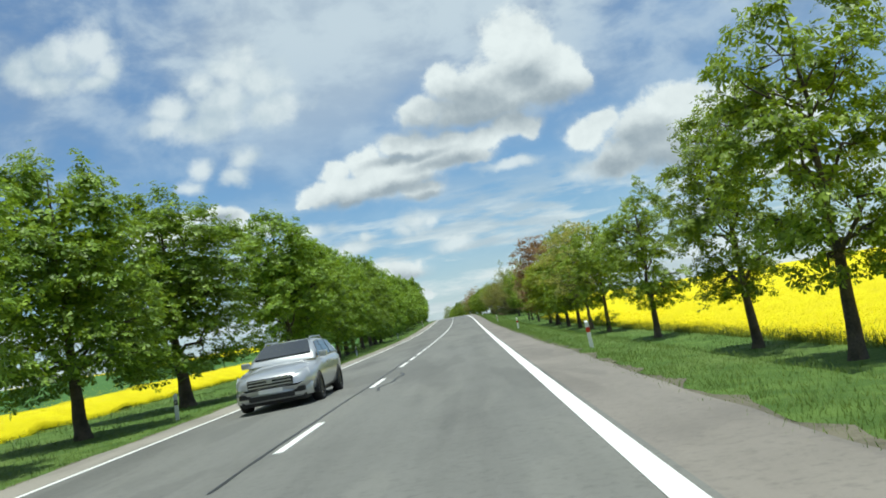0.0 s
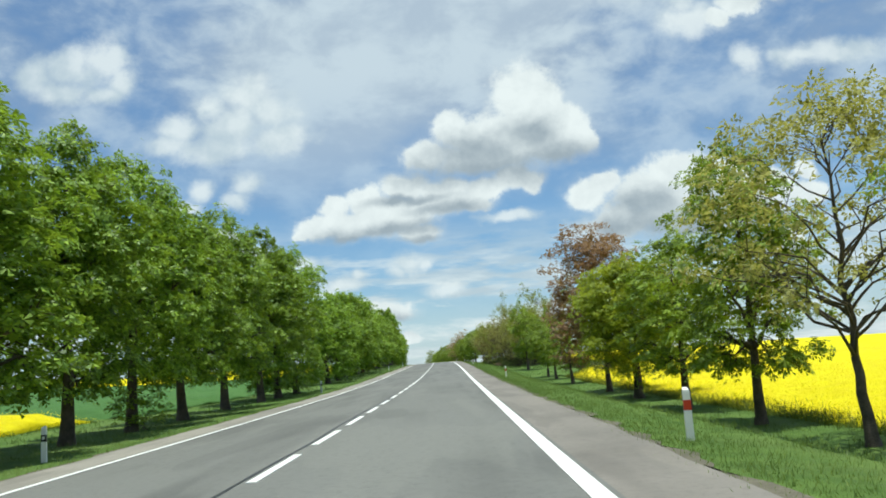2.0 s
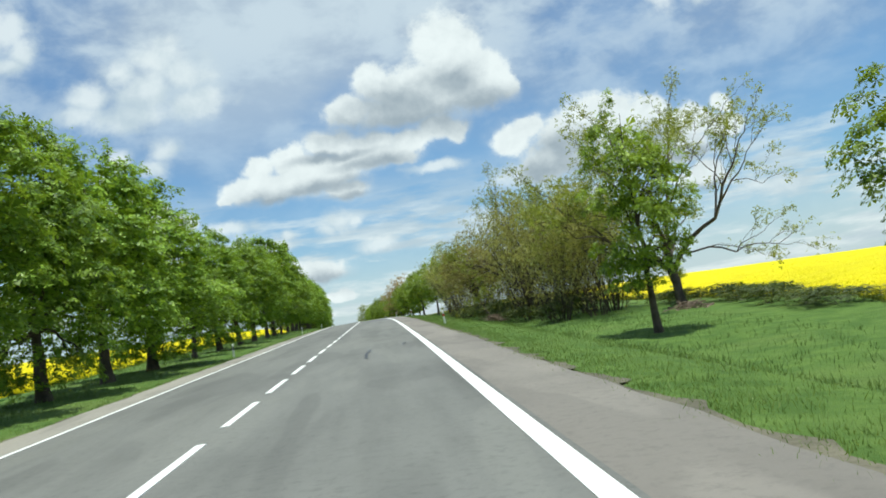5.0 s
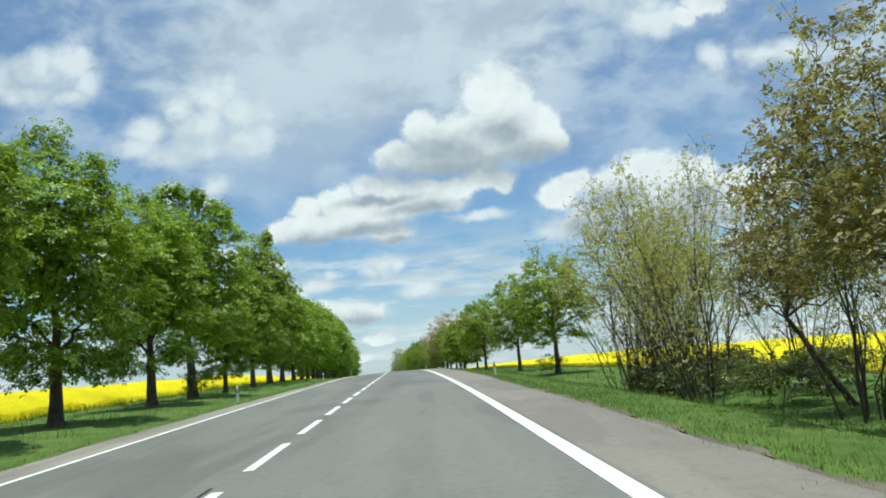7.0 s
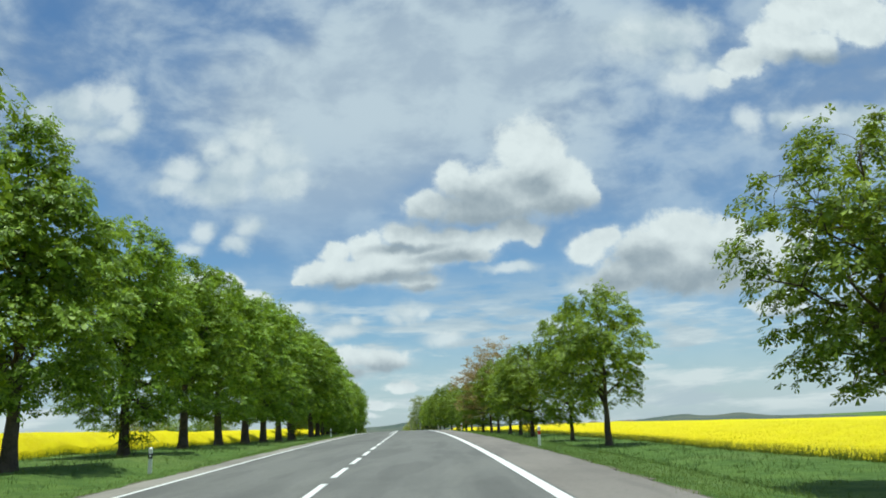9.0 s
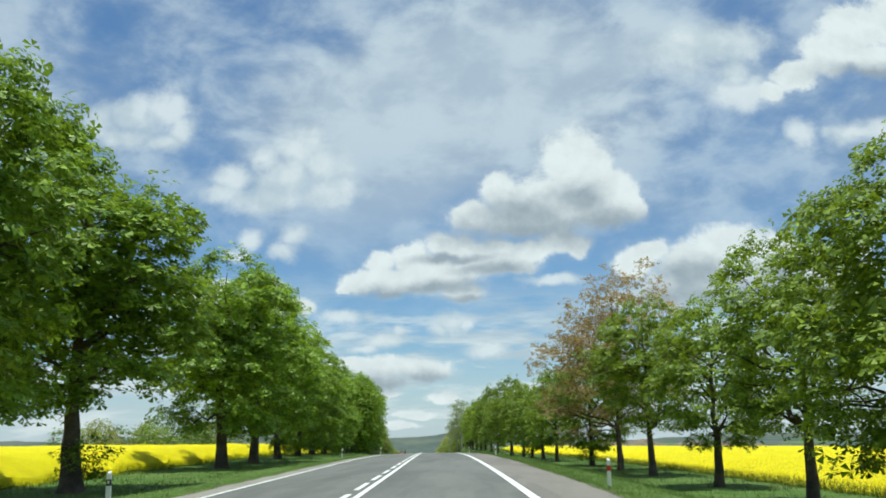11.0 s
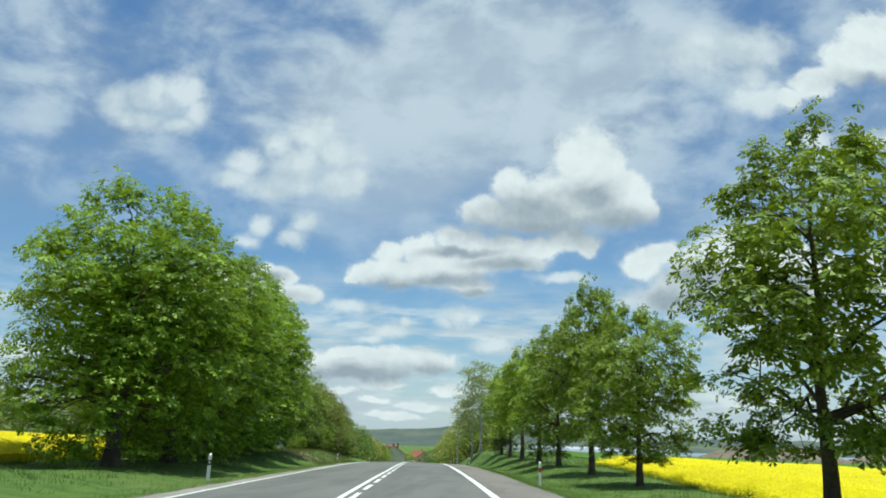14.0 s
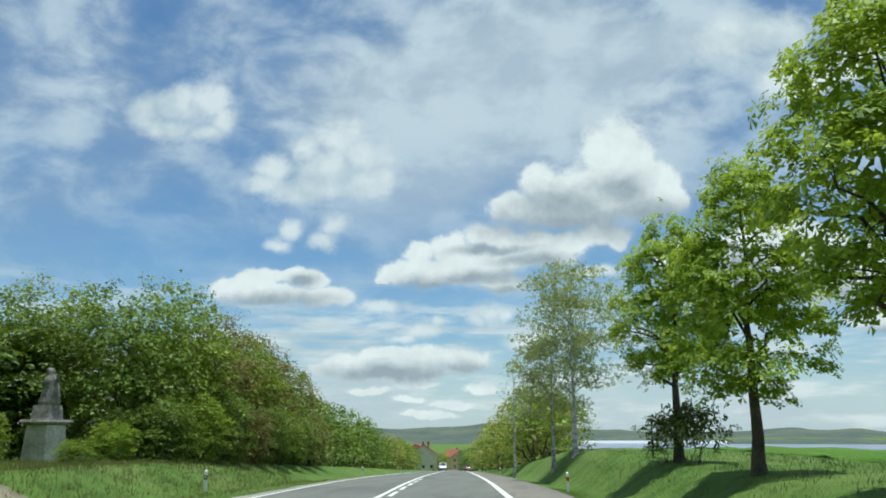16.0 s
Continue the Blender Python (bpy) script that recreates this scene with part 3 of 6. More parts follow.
road = structure("road", sheet_mesh("road", [-3.78, -2.7, -1.35, 0, 1.35, 2.7, 3.78], ROAD_Y, road_top(), M_ASPHALT, 0.12), "grey two-lane asphalt country road, worn", "road")
structure("road_shoulder", sheet_mesh("road_shoulder", [3.78, 4.4, edge_r], ROAD_Y, road_top(-0.006), M_SHOULDER, 0.14), "paler brownish asphalt shoulder with a ragged edge", "road shoulder")
structure("road_shoulder", sheet_mesh("road_shoulder", [edge_l, -4.2, -3.78], ROAD_Y, road_top(-0.006), M_GRIT, 0.14), "narrow pale asphalt shoulder with a ragged edge", "road shoulder")
structure("verge_soil", sheet_mesh("verge_soil", [lambda y: edge_r(y) - 0.02, lambda y: edge_r(y) + 0.07, lambda y: edge_r(y) + 0.15 + 0.10 * np.sin(y * 2.3) + 0.07 * np.sin(y * 5.1)], np.arange(-60, 470, 0.5), lambda r, y: np.maximum(land(r, y) + 0.012, np.where(r < edge_r(y) + 0.12, road_z(y) - 0.02 * r - 0.03, -99)), M_EDGE_SOIL), "strip of bare brown soil beside the paving", "soil")
structure("verge_soil", sheet_mesh("verge_soil", [lambda y: edge_l(y) - 0.20 - 0.08 * np.sin(y * 2.1) - 0.06 * np.sin(y * 4.7), lambda y: edge_l(y) - 0.08, lambda y: edge_l(y) + 0.02], np.arange(-60, 470, 0.5), lambda r, y: np.maximum(land(r, y) + 0.012, np.where(r > edge_l(y) - 0.10, road_z(y) + 0.02 * r - 0.03, -99)), M_EDGE_SOIL), "strip of bare brown soil beside the paving", "soil")
structure("edge_line", sheet_mesh("edge_line", [3.50, 3.71], ROAD_Y, road_top(0.007), M_LINE, 0.006), "broad solid white edge line, slightly worn", "road marking")
structure("edge_line", sheet_mesh("edge_line", [-3.715, -3.59], ROAD_Y, road_top(0.007), M_LINE, 0.006), "narrow solid white edge line", "road marking")
structure("centre_line", sheet_mesh("centre_line", [-0.065, 0.065], np.arange(287.5, 900, 1.0), road_top(0.007), M_LINE, 0.006), "solid white centre line over the crest", "road marking")


def wavy(r0, amp, freq, w):
    return [lambda y: r0 - w + amp * np.sin(y * freq) + 0.5 * amp * np.sin(y * freq * 2.7 + 1), lambda y: r0 + w + amp * np.sin(y * freq) + 0.5 * amp * np.sin(y * freq * 2.7 + 1) + 0.01 * np.sin(y * 9)]


structure("tar_seam", sheet_mesh("tar_seam", wavy(-0.17, 0.025, 0.35, 0.028), np.arange(8, 84, 0.5), road_top(0.004), M_TAR), "black tar seam along the middle of the road", "tar seam")
structure("tar_seam", sheet_mesh("tar_seam", wavy(-0.16, 0.03, 0.3, 0.022), np.arange(162, 176, 0.5), road_top(0.004), M_TAR), "black tar seam along the middle of the road", "tar seam")
structure("crack", sheet_mesh("crack", wavy(0.35, 0.10, 0.9, 0.03), np.arange(18.5, 25, 0.3), road_top(0.005), M_TAR), "tar-filled crack in the asphalt", "crack")
structure("crack", sheet_mesh("crack", wavy(1.75, 0.04, 1.2, 0.045), np.arange(138.2, 142.6, 0.2), road_top(0.005), M_TAR), "dark scar in the asphalt", "crack")
structure("crack", sheet_mesh("crack", wavy(2.9, 0.06, 1.4, 0.035), np.arange(143.2, 144.8, 0.2), road_top(0.005), M_TAR), "dark scar in the asphalt", "crack")

# centre dashes, one piece each
DASH = bm_mesh("centre_dash", box_bm(-0.062, 0.062, -1.5, 1.5, -0.004, 0.007), M_LINE)


def along(r, y, lift=0.0):
    """Pose on the road's surface, turned along it."""
    d = Vector((float(road_x(y + 1) - road_x(y - 1)), 2.0, float(road_z(y + 1) - road_z(y - 1))))
    q = d.to_track_quat("Y", "Z")
    return Matrix.LocRotScale((float(road_x(y)) + r, y, float(road_z(y)) - 0.02 * abs(r) + lift), q, None)


def dash(r, y0):
    ob = new("centre_dash", DASH)
    ob.parent = road
    ob.matrix_basis = along(r, y0 + 1.5, 0.002)


for y0 in (-9.0, 0.4, 10.2, 19.8):
    dash(0.0, y0)
y0 = 28.1
while y0 < 285:
    dash(0.0, y0)
    y0 += 4.5
y0 = 287.4
while y0 < 460:
    dash(-0.26 if y0 < 362 else 0.26, y0)
    y0 += 4.5

# track beside the statue
structure("gravel_track", sheet_mesh("gravel_track", [lambda y: -14 + 0 * y, lambda y: -11 + 0 * y, lambda y: -8 + 0 * y, lambda y: -6.2 + 0 * y, lambda y: -4.4 + 0 * y], np.linspace(432.0, 434.2, 7), lambda r, y: np.where(r > -4.9, road_z(y) - 0.02 * np.abs(r) - 0.03, land(r, y) + 0.012), M_GRAVEL, 0.03), "pale gravel track joining the road", "track")


# ------------------------------------------------------------------ fields


def canopy(name, r0, r1, y0, y1, height, mat, label, category, step=1.6, sign=1, rough=0.05, ramp=1.5):
    """A standing crop: a rough top sheet over the ground with closed sides."""
    yy = np.arange(y0, y1 + step, step)
    edge = r0 if callable(r0) else (lambda y, q=r0: q + 0.0 * np.asarray(y, float))
    r0 = float(edge(y0))
    w = [0, 0.15, 0.6, 1.2, 2.0, 3.0, 4.5, 6.5, 9, 13, 18, 26, 38, 55, 80, 115, 160, 220, 300]
    offs = [o for o in w if o < abs(r1 - r0) - 1] + [abs(r1 - r0)]
    if sign < 0:
        offs = list(reversed(offs))

    def col(o):
        return lambda y: edge(y) + sign * (o + (0.14 * np.sin(y * 0.8) + 0.12 * np.sin(y * 2.3 + 1)) * (1.0 if o < 3 else 0.0))

    rng = np.random.default_rng(len(name) * 7 + int(abs(r0)))

    def top(r, y):
        ends = smooth01(np.minimum(y - y0, y1 - y), 0, 1.5)
        near = smooth01((r - edge(y)) * sign, -0.8, ramp)
        return land(r, y) + height * (0.05 + 0.95 * near) * (0.1 + 0.9 * ends) + rng.normal(0, rough, r.shape)

    return tagged(new(name, sheet_mesh(name, [col(o) for o in offs], yy, top, mat, height * 0.3, soft=True)), label, category, kind="structure")


def field_edge(y):
    return np.interp(y, [-60, 70, 122, 146, 180, 200, 230, 262, 392], [13.6, 13.2, 13.2, 20.0, 20.5, 18.0, 16.8, 15.2, 15.2])


canopy("rape_field", field_edge, 330, -60, 392, 1.0, M_RAPE, "rape field in full yellow flower beside the road", "rape field", ramp=9.0)
canopy("rape_field", 12.6, 60, 389, 420, 0.62, M_RAPE, "last corner of yellow rape before a green field", "rape field")
canopy("rape_field", -14.2, -19.5, -60, 84, 0.6, M_RAPE, "narrow yellow strip of rape beside a green field", "rape field", sign=-1)
canopy("crop_field", -12.6, -120, 87, 150, 0.35, M_CROP, "young green cereal field reaching up to the trees", "crop field", sign=-1, rough=0.03)
canopy("crop_field", -21.0, -120, -60, 85, 0.35, M_CROP, "young green cereal field", "crop field", sign=-1, rough=0.03)
canopy("rape_field", -124, -320, -60, 130, 1.05, M_RAPE, "distant strip of yellow rape", "rape field", sign=-1)
canopy("rape_field", -14.0, -46, 152, 413, 1.05, M_RAPE, "broad yellow rape field beyond the trees", "rape field", sign=-1)
canopy("rape_field", -46.2, -330, 236, 413, 1.05, M_RAPE, "far part of the broad yellow rape field", "rape field", sign=-1)
canopy("crop_field", -46.2, -120, 151, 235, 0.35, M_CROP, "young green cereal field behind the yellow rape", "crop field", sign=-1, rough=0.03)
canopy("green_field", 15.0, 260, 421, 620, 0.14, M_LUSH, "lush green field behind the bank", "crop field", rough=0.05)


def scatter_mesh(name, pts, heads, mat):
    """Many small crossed blades: pts (n,3) feet or centres, heads a function giving their corner offsets (n,k,3)."""
    q = heads(len(pts))
    n, k, _ = q.shape
    v = (pts[:, None, :] + q).reshape(-1, 3).astype(np.float32)
    me = bpy.data.meshes.new(name)
    me.vertices.add(n * k)
    me.vertices.foreach_set("co", v.ravel())
    me.loops.add(n * k)
    me.loops.foreach_set("vertex_index", np.arange(n * k, dtype=np.int32))
    me.polygons.add(n)
    me.polygons.foreach_set("loop_start", np.arange(0, n * k, k, dtype=np.int32))
    me.update(calc_edges=True)
    me.materials.append(mat)
    return me


RNG = np.random.default_rng(5)


def blades(lo, hi, width):
    def make(n):
        a = RNG.uniform(0, 2 * np.pi, n)
        h = RNG.uniform(lo, hi, n)
        lean = RNG.normal(0, 0.35, (n, 2)) * h[:, None]
        side = np.stack([np.cos(a), np.sin(a), 0 * a], -1) * width * RNG.uniform(0.6, 1.4, (n, 1))
        tip = np.concatenate([lean, h[:, None]], 1)
        return np.stack([-side, side, tip], 1)
    return make


def petals(size):
    def make(n):
        q = RNG.normal(0, 1, (n, 3)) * (1, 1, 0.22)
        q /= np.linalg.norm(q, axis=1, keepdims=True)
        p = np.cross(q, RNG.normal(0, 0.45, (n, 3)) + (0, 0, 1))
        p /= np.linalg.norm(p, axis=1, keepdims=True)
        s = size * RNG.uniform(0.6, 1.4, (n, 1))
        return np.stack([-q * s, -p * s * 0.8, q * s, p * s * 0.8], 1)
    return make


def strewn(n, r_pick, y0, y1, lift=0.0):
    y = RNG.uniform(y0, y1, n)
    r = r_pick(n, y)
    z = land(r, y) + lift
    return np.stack([road_x(y) + r, y, z], -1)


def tufted(n, per, r_pick, y0, y1, spread):
    """Blades gathered in tufts."""
    c = strewn(n, r_pick, y0, y1)
    p = np.repeat(c, per, 0)
    p[:, :2] += RNG.normal(0, spread, (len(p), 2))
    p[:, 2] -= 0.02
    return p


def stuff(name, mesh, label, category):
    return tagged(new(name, mesh), label, category, kind="stuff")


stuff("verge_grass", scatter_mesh("verge_grass", tufted(32000, 9, lambda n, y: edge_r(y) + 0.02 + RNG.exponential(1.5, n), 0, 452, 0.16), blades(0.03, 0.10, 0.007), M_BLADE), "short green verge grass in tufts", "grass")
stuff("verge_grass", scatter_mesh("verge_grass", tufted(9000, 6, lambda n, y: edge_l(y) - 0.05 - RNG.exponential(1.3, n), 0, 465, 0.10), blades(0.05, 0.12, 0.008), M_BLADE), "short green verge grass in tufts", "grass")
# long grass under both rows, its dark colour carrying the trees' shade
stuff("tall_grass", scatter_mesh("tall_grass", tufted(9000, 7, lambda n, y: RNG.uniform(7.6, 14.5, n), 0, 455, 0.16), blades(0.08, 0.20, 0.010), M_GRASS_SHADE), "long uncut grass under the trees, tree shade put into its colour", "grass")
stuff("tall_grass", scatter_mesh("tall_grass", tufted(8000, 7, lambda n, y: -RNG.uniform(6.8, 14.0, n), 0, 470, 0.16), blades(0.08, 0.20, 0.011), M_GRASS_SHADE), "long uncut grass under the trees, tree shade put into its colour", "grass")


def crop_edge(n, r0, sign, y0, y1, tall=1.0, ramp=1.5):
    edge = r0 if callable(r0) else (lambda y, q=r0: q + 0.0 * y)
    ro = lambda k, y: edge(y) + sign * (np.minimum(RNG.exponential(3.0, k), 14) - 0.6)
    p = strewn(n, lambda k, y: edge(y) + sign * (RNG.exponential(0.7, k) - 0.7), y0, y1)
    stuff("rape_stalks", scatter_mesh("rape_stalks", p[: n // 4], blades(0.14 * tall, 0.42 * tall, 0.016), M_STALK), "green rape stalks at the edge of the field", "rape")
    f = strewn(n, ro, y0, y1, 0.0)
    inside = (f[:, 0] - road_x(f[:, 1]) - edge(f[:, 1])) * sign
    f[:, 2] += tall * (0.10 + 0.92 * smooth01(inside, -0.8, ramp)) + RNG.normal(0.03, 0.04, n)
    stuff("rape_flowers", scatter_mesh("rape_flowers", f, petals(0.028), M_FLOWER), "yellow rape flower heads at the edge of the field", "rape")


crop_edge(210000, field_edge, 1, 4, 392, 0.98, 9.0)
crop_edge(14000, 12.6, 1, 389, 420, 0.6)
crop_edge(9000, -14.2, -1, 12, 84, 0.58)
crop_edge(36000, -14.0, -1, 155, 413)


# ------------------------------------------------------------------ trees


def tube(points, radii, sides):
    """A tapering limb along points."""
    P = np.asarray(points, float)
    vs, fs = [], []
    for i, p in enumerate(P):
        d = P[min(i + 1, len(P) - 1)] - P[max(i - 1, 0)]
        d /= np.linalg.norm(d) + 1e-9
        a = np.cross(d, (0.0, 1.0, 0.3))
        a /= np.linalg.norm(a) + 1e-9
        b = np.cross(d, a)
        for k in range(sides):
            t = 2 * math.pi * k / sides
            vs.append(p + radii[i] * (a * math.cos(t) + b * math.sin(t)))
    for i in range(len(P) - 1):
        for k in range(sides):
            j = (k + 1) % sides
            fs.append((i * sides + k, i * sides + j, (i + 1) * sides + j, (i + 1) * sides + k))
    return vs, fs


class Limbs:
    def __init__(self):
        self.v, self.f = [], []

    def add(self, points, radii, sides):
        v, f = tube(points, radii, sides)
        n = len(self.v)
        self.v += v
        self.f += [tuple(i + n for i in q) for q in f]


def bent(rng, a, b, n, sag, wobble):
    a, b = np.asarray(a, float), np.asarray(b, float)
    t = np.linspace(0, 1, n)[:, None]
    p = a + (b - a) * t
    p[:, 2] += sag * np.sin(np.pi * t[:, 0])
    p[1:-1] += rng.normal(0, wobble, (max(n - 2, 0), 3))
    return p


def hand_leaf():
    """Four leaflets spread like fingers, each widest near its tip."""
    q = []
    for ang, s in ((-100, 0.72), (-36, 0.98), (30, 1.0), (98, 0.74)):
        c, d = math.cos(radians(ang)), math.sin(radians(ang))
        for x, y, z in ((0.02, 0, 0), (0.98, 0.30, -0.24), (0.90, -0.33, -0.16)):
            x, y = x * s, y * s
            q.append((x * c - y * d, x * d + y * c, z * s))
    return np.array(q)


def spray_leaf():
    """Three small leaves on one twig."""
    q = []
    for ang, s, off in ((-60, 0.8, 0.0), (0, 1.0, 0.35), (65, 0.8, 0.15)):
        c, d = math.cos(radians(ang)), math.sin(radians(ang))
        for x, y, z in ((0.0, 0, 0), (0.5, 0.26, 0.03), (1.0, 0, -0.12), (0.5, -0.26, 0.03)):
            x, y = x * s, y * s
            q.append((off + x * c - y * d, x * d + y * c, z))
    return np.array(q)


def pair_leaf():
    """Two broad leaves on one twig."""
    return np.array([(0, 0, 0), (0.5, 0.34, 0.04), (1.0, 0.16, -0.1), (0.55, -0.16, 0.02), (0.1, 0, 0.1), (0.2, -0.5, 0.12), (0.75, -0.75, 0.0), (0.6, -0.2, 0.08)])


HAND, SPRAY, PAIR = hand_leaf(), spray_leaf(), pair_leaf()


def leaf_mesh(name, rng, pos, out, size, shape, mat, lift=1.0, spread=0.55, droop=0.45):
    """Leaves at pos that lean outwards, each turned a little by chance."""
    n = len(pos)
    nor = np.stack([droop * out[:, 0], droop * out[:, 1], np.full(n, lift)], -1) + rng.normal(0, spread, (n, 3))
    nor /= np.linalg.norm(nor, axis=1, keepdims=True)
    fwd = out + rng.normal(0, 0.7, (n, 3))
    fwd -= nor * (fwd * nor).sum(1, keepdims=True)
    fwd /= np.linalg.norm(fwd, axis=1, keepdims=True) + 1e-9
    sid = np.cross(nor, fwd)
    s = (size * rng.uniform(0.65, 1.3, n))[:, None, None]
    v = shape[None, :, 0:1] * fwd[:, None] + shape[None, :, 1:2] * sid[:, None] + shape[None, :, 2:3] * nor[:, None]
    v = (pos[:, None] + v * s).reshape(-1, 3).astype(np.float32)
    k = len(v)
    c = 3 if shape is HAND else 4
    me = bpy.data.meshes.new(name)
    me.vertices.add(k)
    me.vertices.foreach_set("co", v.ravel())
    me.loops.add(k)
    me.loops.foreach_set("vertex_index", np.arange(k, dtype=np.int32))
    me.polygons.add(k // c)
    me.polygons.foreach_set("loop_start", np.arange(0, k, c, dtype=np.int32))
    me.update(calc_edges=True)
    me.materials.append(mat)
    return me


def crown_spots(rng, count, centre, rad, low, hollow, lumps):
    """Centres of leaf clusters in a lumpy egg, mostly near its skin."""
    out = []
    bumps = rng.normal(0, 1, (lumps, 3))
    bumps /= np.linalg.norm(bumps, axis=1, keepdims=True)
    amp = rng.uniform(-0.22, 0.26, lumps)
    while len(out) < count:
        d = rng.normal(0, 1, 3)
        d /= np.linalg.norm(d)
        if d[2] < low:
            continue
        k = 1.0 + float((amp * np.clip(bumps @ d - 0.55, 0, 1)).sum()) * 2.0
        s = rng.uniform(hollow, 1.0) ** 0.55 * k
        out.append(np.asarray(centre) + d * np.asarray(rad) * s)
    return np.array(out)


def spire_spots(rng, count, centre, rad, hollow, gap, profile):
    """Centres of leaf pads in an upright crown whose girth follows a profile, with gaps between the boughs."""
    out = []
    hs, gs = profile
    shift = Vector(rng.uniform(-50, 50, 3).tolist())
    boughs = rng.uniform(0, 2 * math.pi, 9)
    reach = rng.uniform(-0.20, 0.24, 9)
    level = rng.uniform(0.05, 0.95, 9)
    while len(out) < count:
        h = rng.uniform(0, 1)
        g = float(np.interp(h, hs, gs))
        if rng.uniform(0, 1) > g + 0.1:
            continue
        a = rng.uniform(0, 2 * math.pi)
        k = 1.0 + float((reach * np.exp(-((1 - np.cos(a - boughs)) * 3.0 + ((h - level) / 0.16) ** 2))).sum())
        s = rng.uniform(hollow, 1.0) ** 0.5 * k * g
        p = np.array([centre[0] + rad[0] * s * math.cos(a), centre[1] + rad[1] * s * math.sin(a), centre[2] + rad[2] * (2 * h - 1)])
        if noise.noise(Vector((p[0] * 0.75, p[1] * 0.75, p[2] * 1.05)) + shift) < gap:
            continue
        out.append(p)
    return np.array(out)


EGG = ((0.0, 0.06, 0.20, 0.40, 0.62, 0.82, 0.94, 1.0), (0.50, 0.80, 0.97, 1.0, 0.88, 0.64, 0.38, 0.12))
ROUND = ((0.0, 0.06, 0.22, 0.45, 0.68, 0.86, 0.96, 1.0), (0.42, 0.70, 0.95, 1.0, 0.95, 0.74, 0.46, 0.22))


def make_tree(name, label, category, seed, height, radius, clear, fork, trunk_r, clusters, per, leaf, shape, mats, low=-0.75, hollow=0.25, cluster_r=0.6, limbs=16, lean=(0.0, 0.0), lift=1.0, stems=1, group="", inner=0, tiers=False, gap=-0.12, profile=EGG):
    """One tree at the origin: trunk with limbs, and a crown of many leaves."""
    rng = np.random.default_rng(seed)
    ob = thing(name, label, category, group)
    centre = np.array([lean[0] * 0.6, lean[1] * 0.6, (height + clear) / 2])
    rad = np.array([radius, radius, (height - clear) / 2])
    spots = spire_spots(rng, clusters, centre, rad, hollow, gap, profile) if tiers else crown_spots(rng, clusters, centre, rad, low, hollow, 14)
    wood = Limbs()
    heads = []
    for s in range(stems):
        a = rng.uniform(0, 2 * math.pi)
        k = 0.0 if stems == 1 else 1.0
        spread = rng.uniform(0.1, 1.0) * k
        foot = np.array([math.cos(a + 0.5) * 0.35 * spread, math.sin(a + 0.5) * 0.35 * spread, -0.15])
        head = np.array([lean[0] + math.cos(a) * 0.75 * radius * spread, lean[1] + math.sin(a) * 0.75 * radius * spread, fork * (1 if stems == 1 else rng.uniform(0.8, 1.5))])
        p = bent(rng, foot, head, 6, 0.0, 0.016 if stems == 1 else 0.06)
        t = np.linspace(0, 1, 6)
        r = trunk_r * (1.0 - 0.38 * t) * (1 + 0.45 * np.exp(-t * 9)) / (1 if stems == 1 else 1.0)
        wood.add(p, r, 10 if stems == 1 else 6)
        heads.append((head, r[-1]))
    if stems == 1:
        h, r0 = heads[0]
        lead = bent(rng, h, centre + np.array([0, 0, rad[2] * 0.82]), 8, 0.0, 0.06)
        wood.add(lead, r0 * np.linspace(0.95, 0.08, 8), 7)
    order = rng.permutation(len(spots))[:limbs]
    for i in order:
        tip = spots[i]
        if stems == 1:
            run = float(np.hypot(*(tip[:2] - h[:2])))
            z = np.clip(tip[2] - 0.55 * run, h[2] - 0.15, lead[-2][2])
            start = np.array([np.interp(z, lead[:, 2], lead[:, c]) for c in range(3)])
            k = 1.0 - 0.75 * (z - h[2]) / max(lead[-1][2] - h[2], 0.1)
            p = bent(rng, start, tip, 6, 0.25, 0.10)
        else:
            h, r0 = heads[rng.integers(len(heads))]
            k = 1.0
            p = bent(rng, h, tip, 6, -0.15, 0.05)
        wood.add(p, r0 * k * np.linspace(0.50, 0.09, 6), 5)
        for _ in range(3):
            q = p[rng.integers(2, 5)]
            j = np.argsort(np.linalg.norm(spots - q, axis=1))[rng.integers(1, 7)]
            wood.add(bent(rng, q, spots[j], 4, 0.1, 0.06), r0 * k * np.linspace(0.18, 0.04, 4), 4)
    bare_part("trunk", mesh_from("trunk", wood.v, wood.f, mats[0], True), ob)
    n = rng.poisson(per, len(spots)).clip(4)
    c = np.repeat(spots, n, 0)
    d = rng.normal(0, 1, (len(c), 3))
    d /= np.linalg.norm(d, axis=1, keepdims=True)
    pos = c + d * cluster_r * rng.uniform(0.15, 1.0, (len(c), 1)) ** 0.6 * np.array([1.2, 1.2, 0.55])
    out = pos - centre
    out[:, 2] *= 0.4
    out /= np.linalg.norm(out, axis=1, keepdims=True) + 1e-9
    out = 0.6 * out + 0.4 * d
    spread = 0.55
    if tiers:
        # flat pads of leaves on level twigs, the topmost standing upright
        ang = rng.uniform(0, 2 * np.pi, len(c))
        rho = np.sqrt(rng.uniform(0.0, 1.0, len(c)))
        size = np.repeat(rng.uniform(0.6, 1.3, len(spots)), n) * cluster_r
        top = np.clip((c[:, 2] - centre[2]) / rad[2] * 2.5 - 1.3, 0, 1)
        d = np.stack([np.cos(ang), np.sin(ang), 0 * ang], -1)
        away = c - centre
        away[:, 2] = 0
        away /= np.linalg.norm(away, axis=1, keepdims=True) + 1e-9
        flat = 1.0 - 0.45 * top
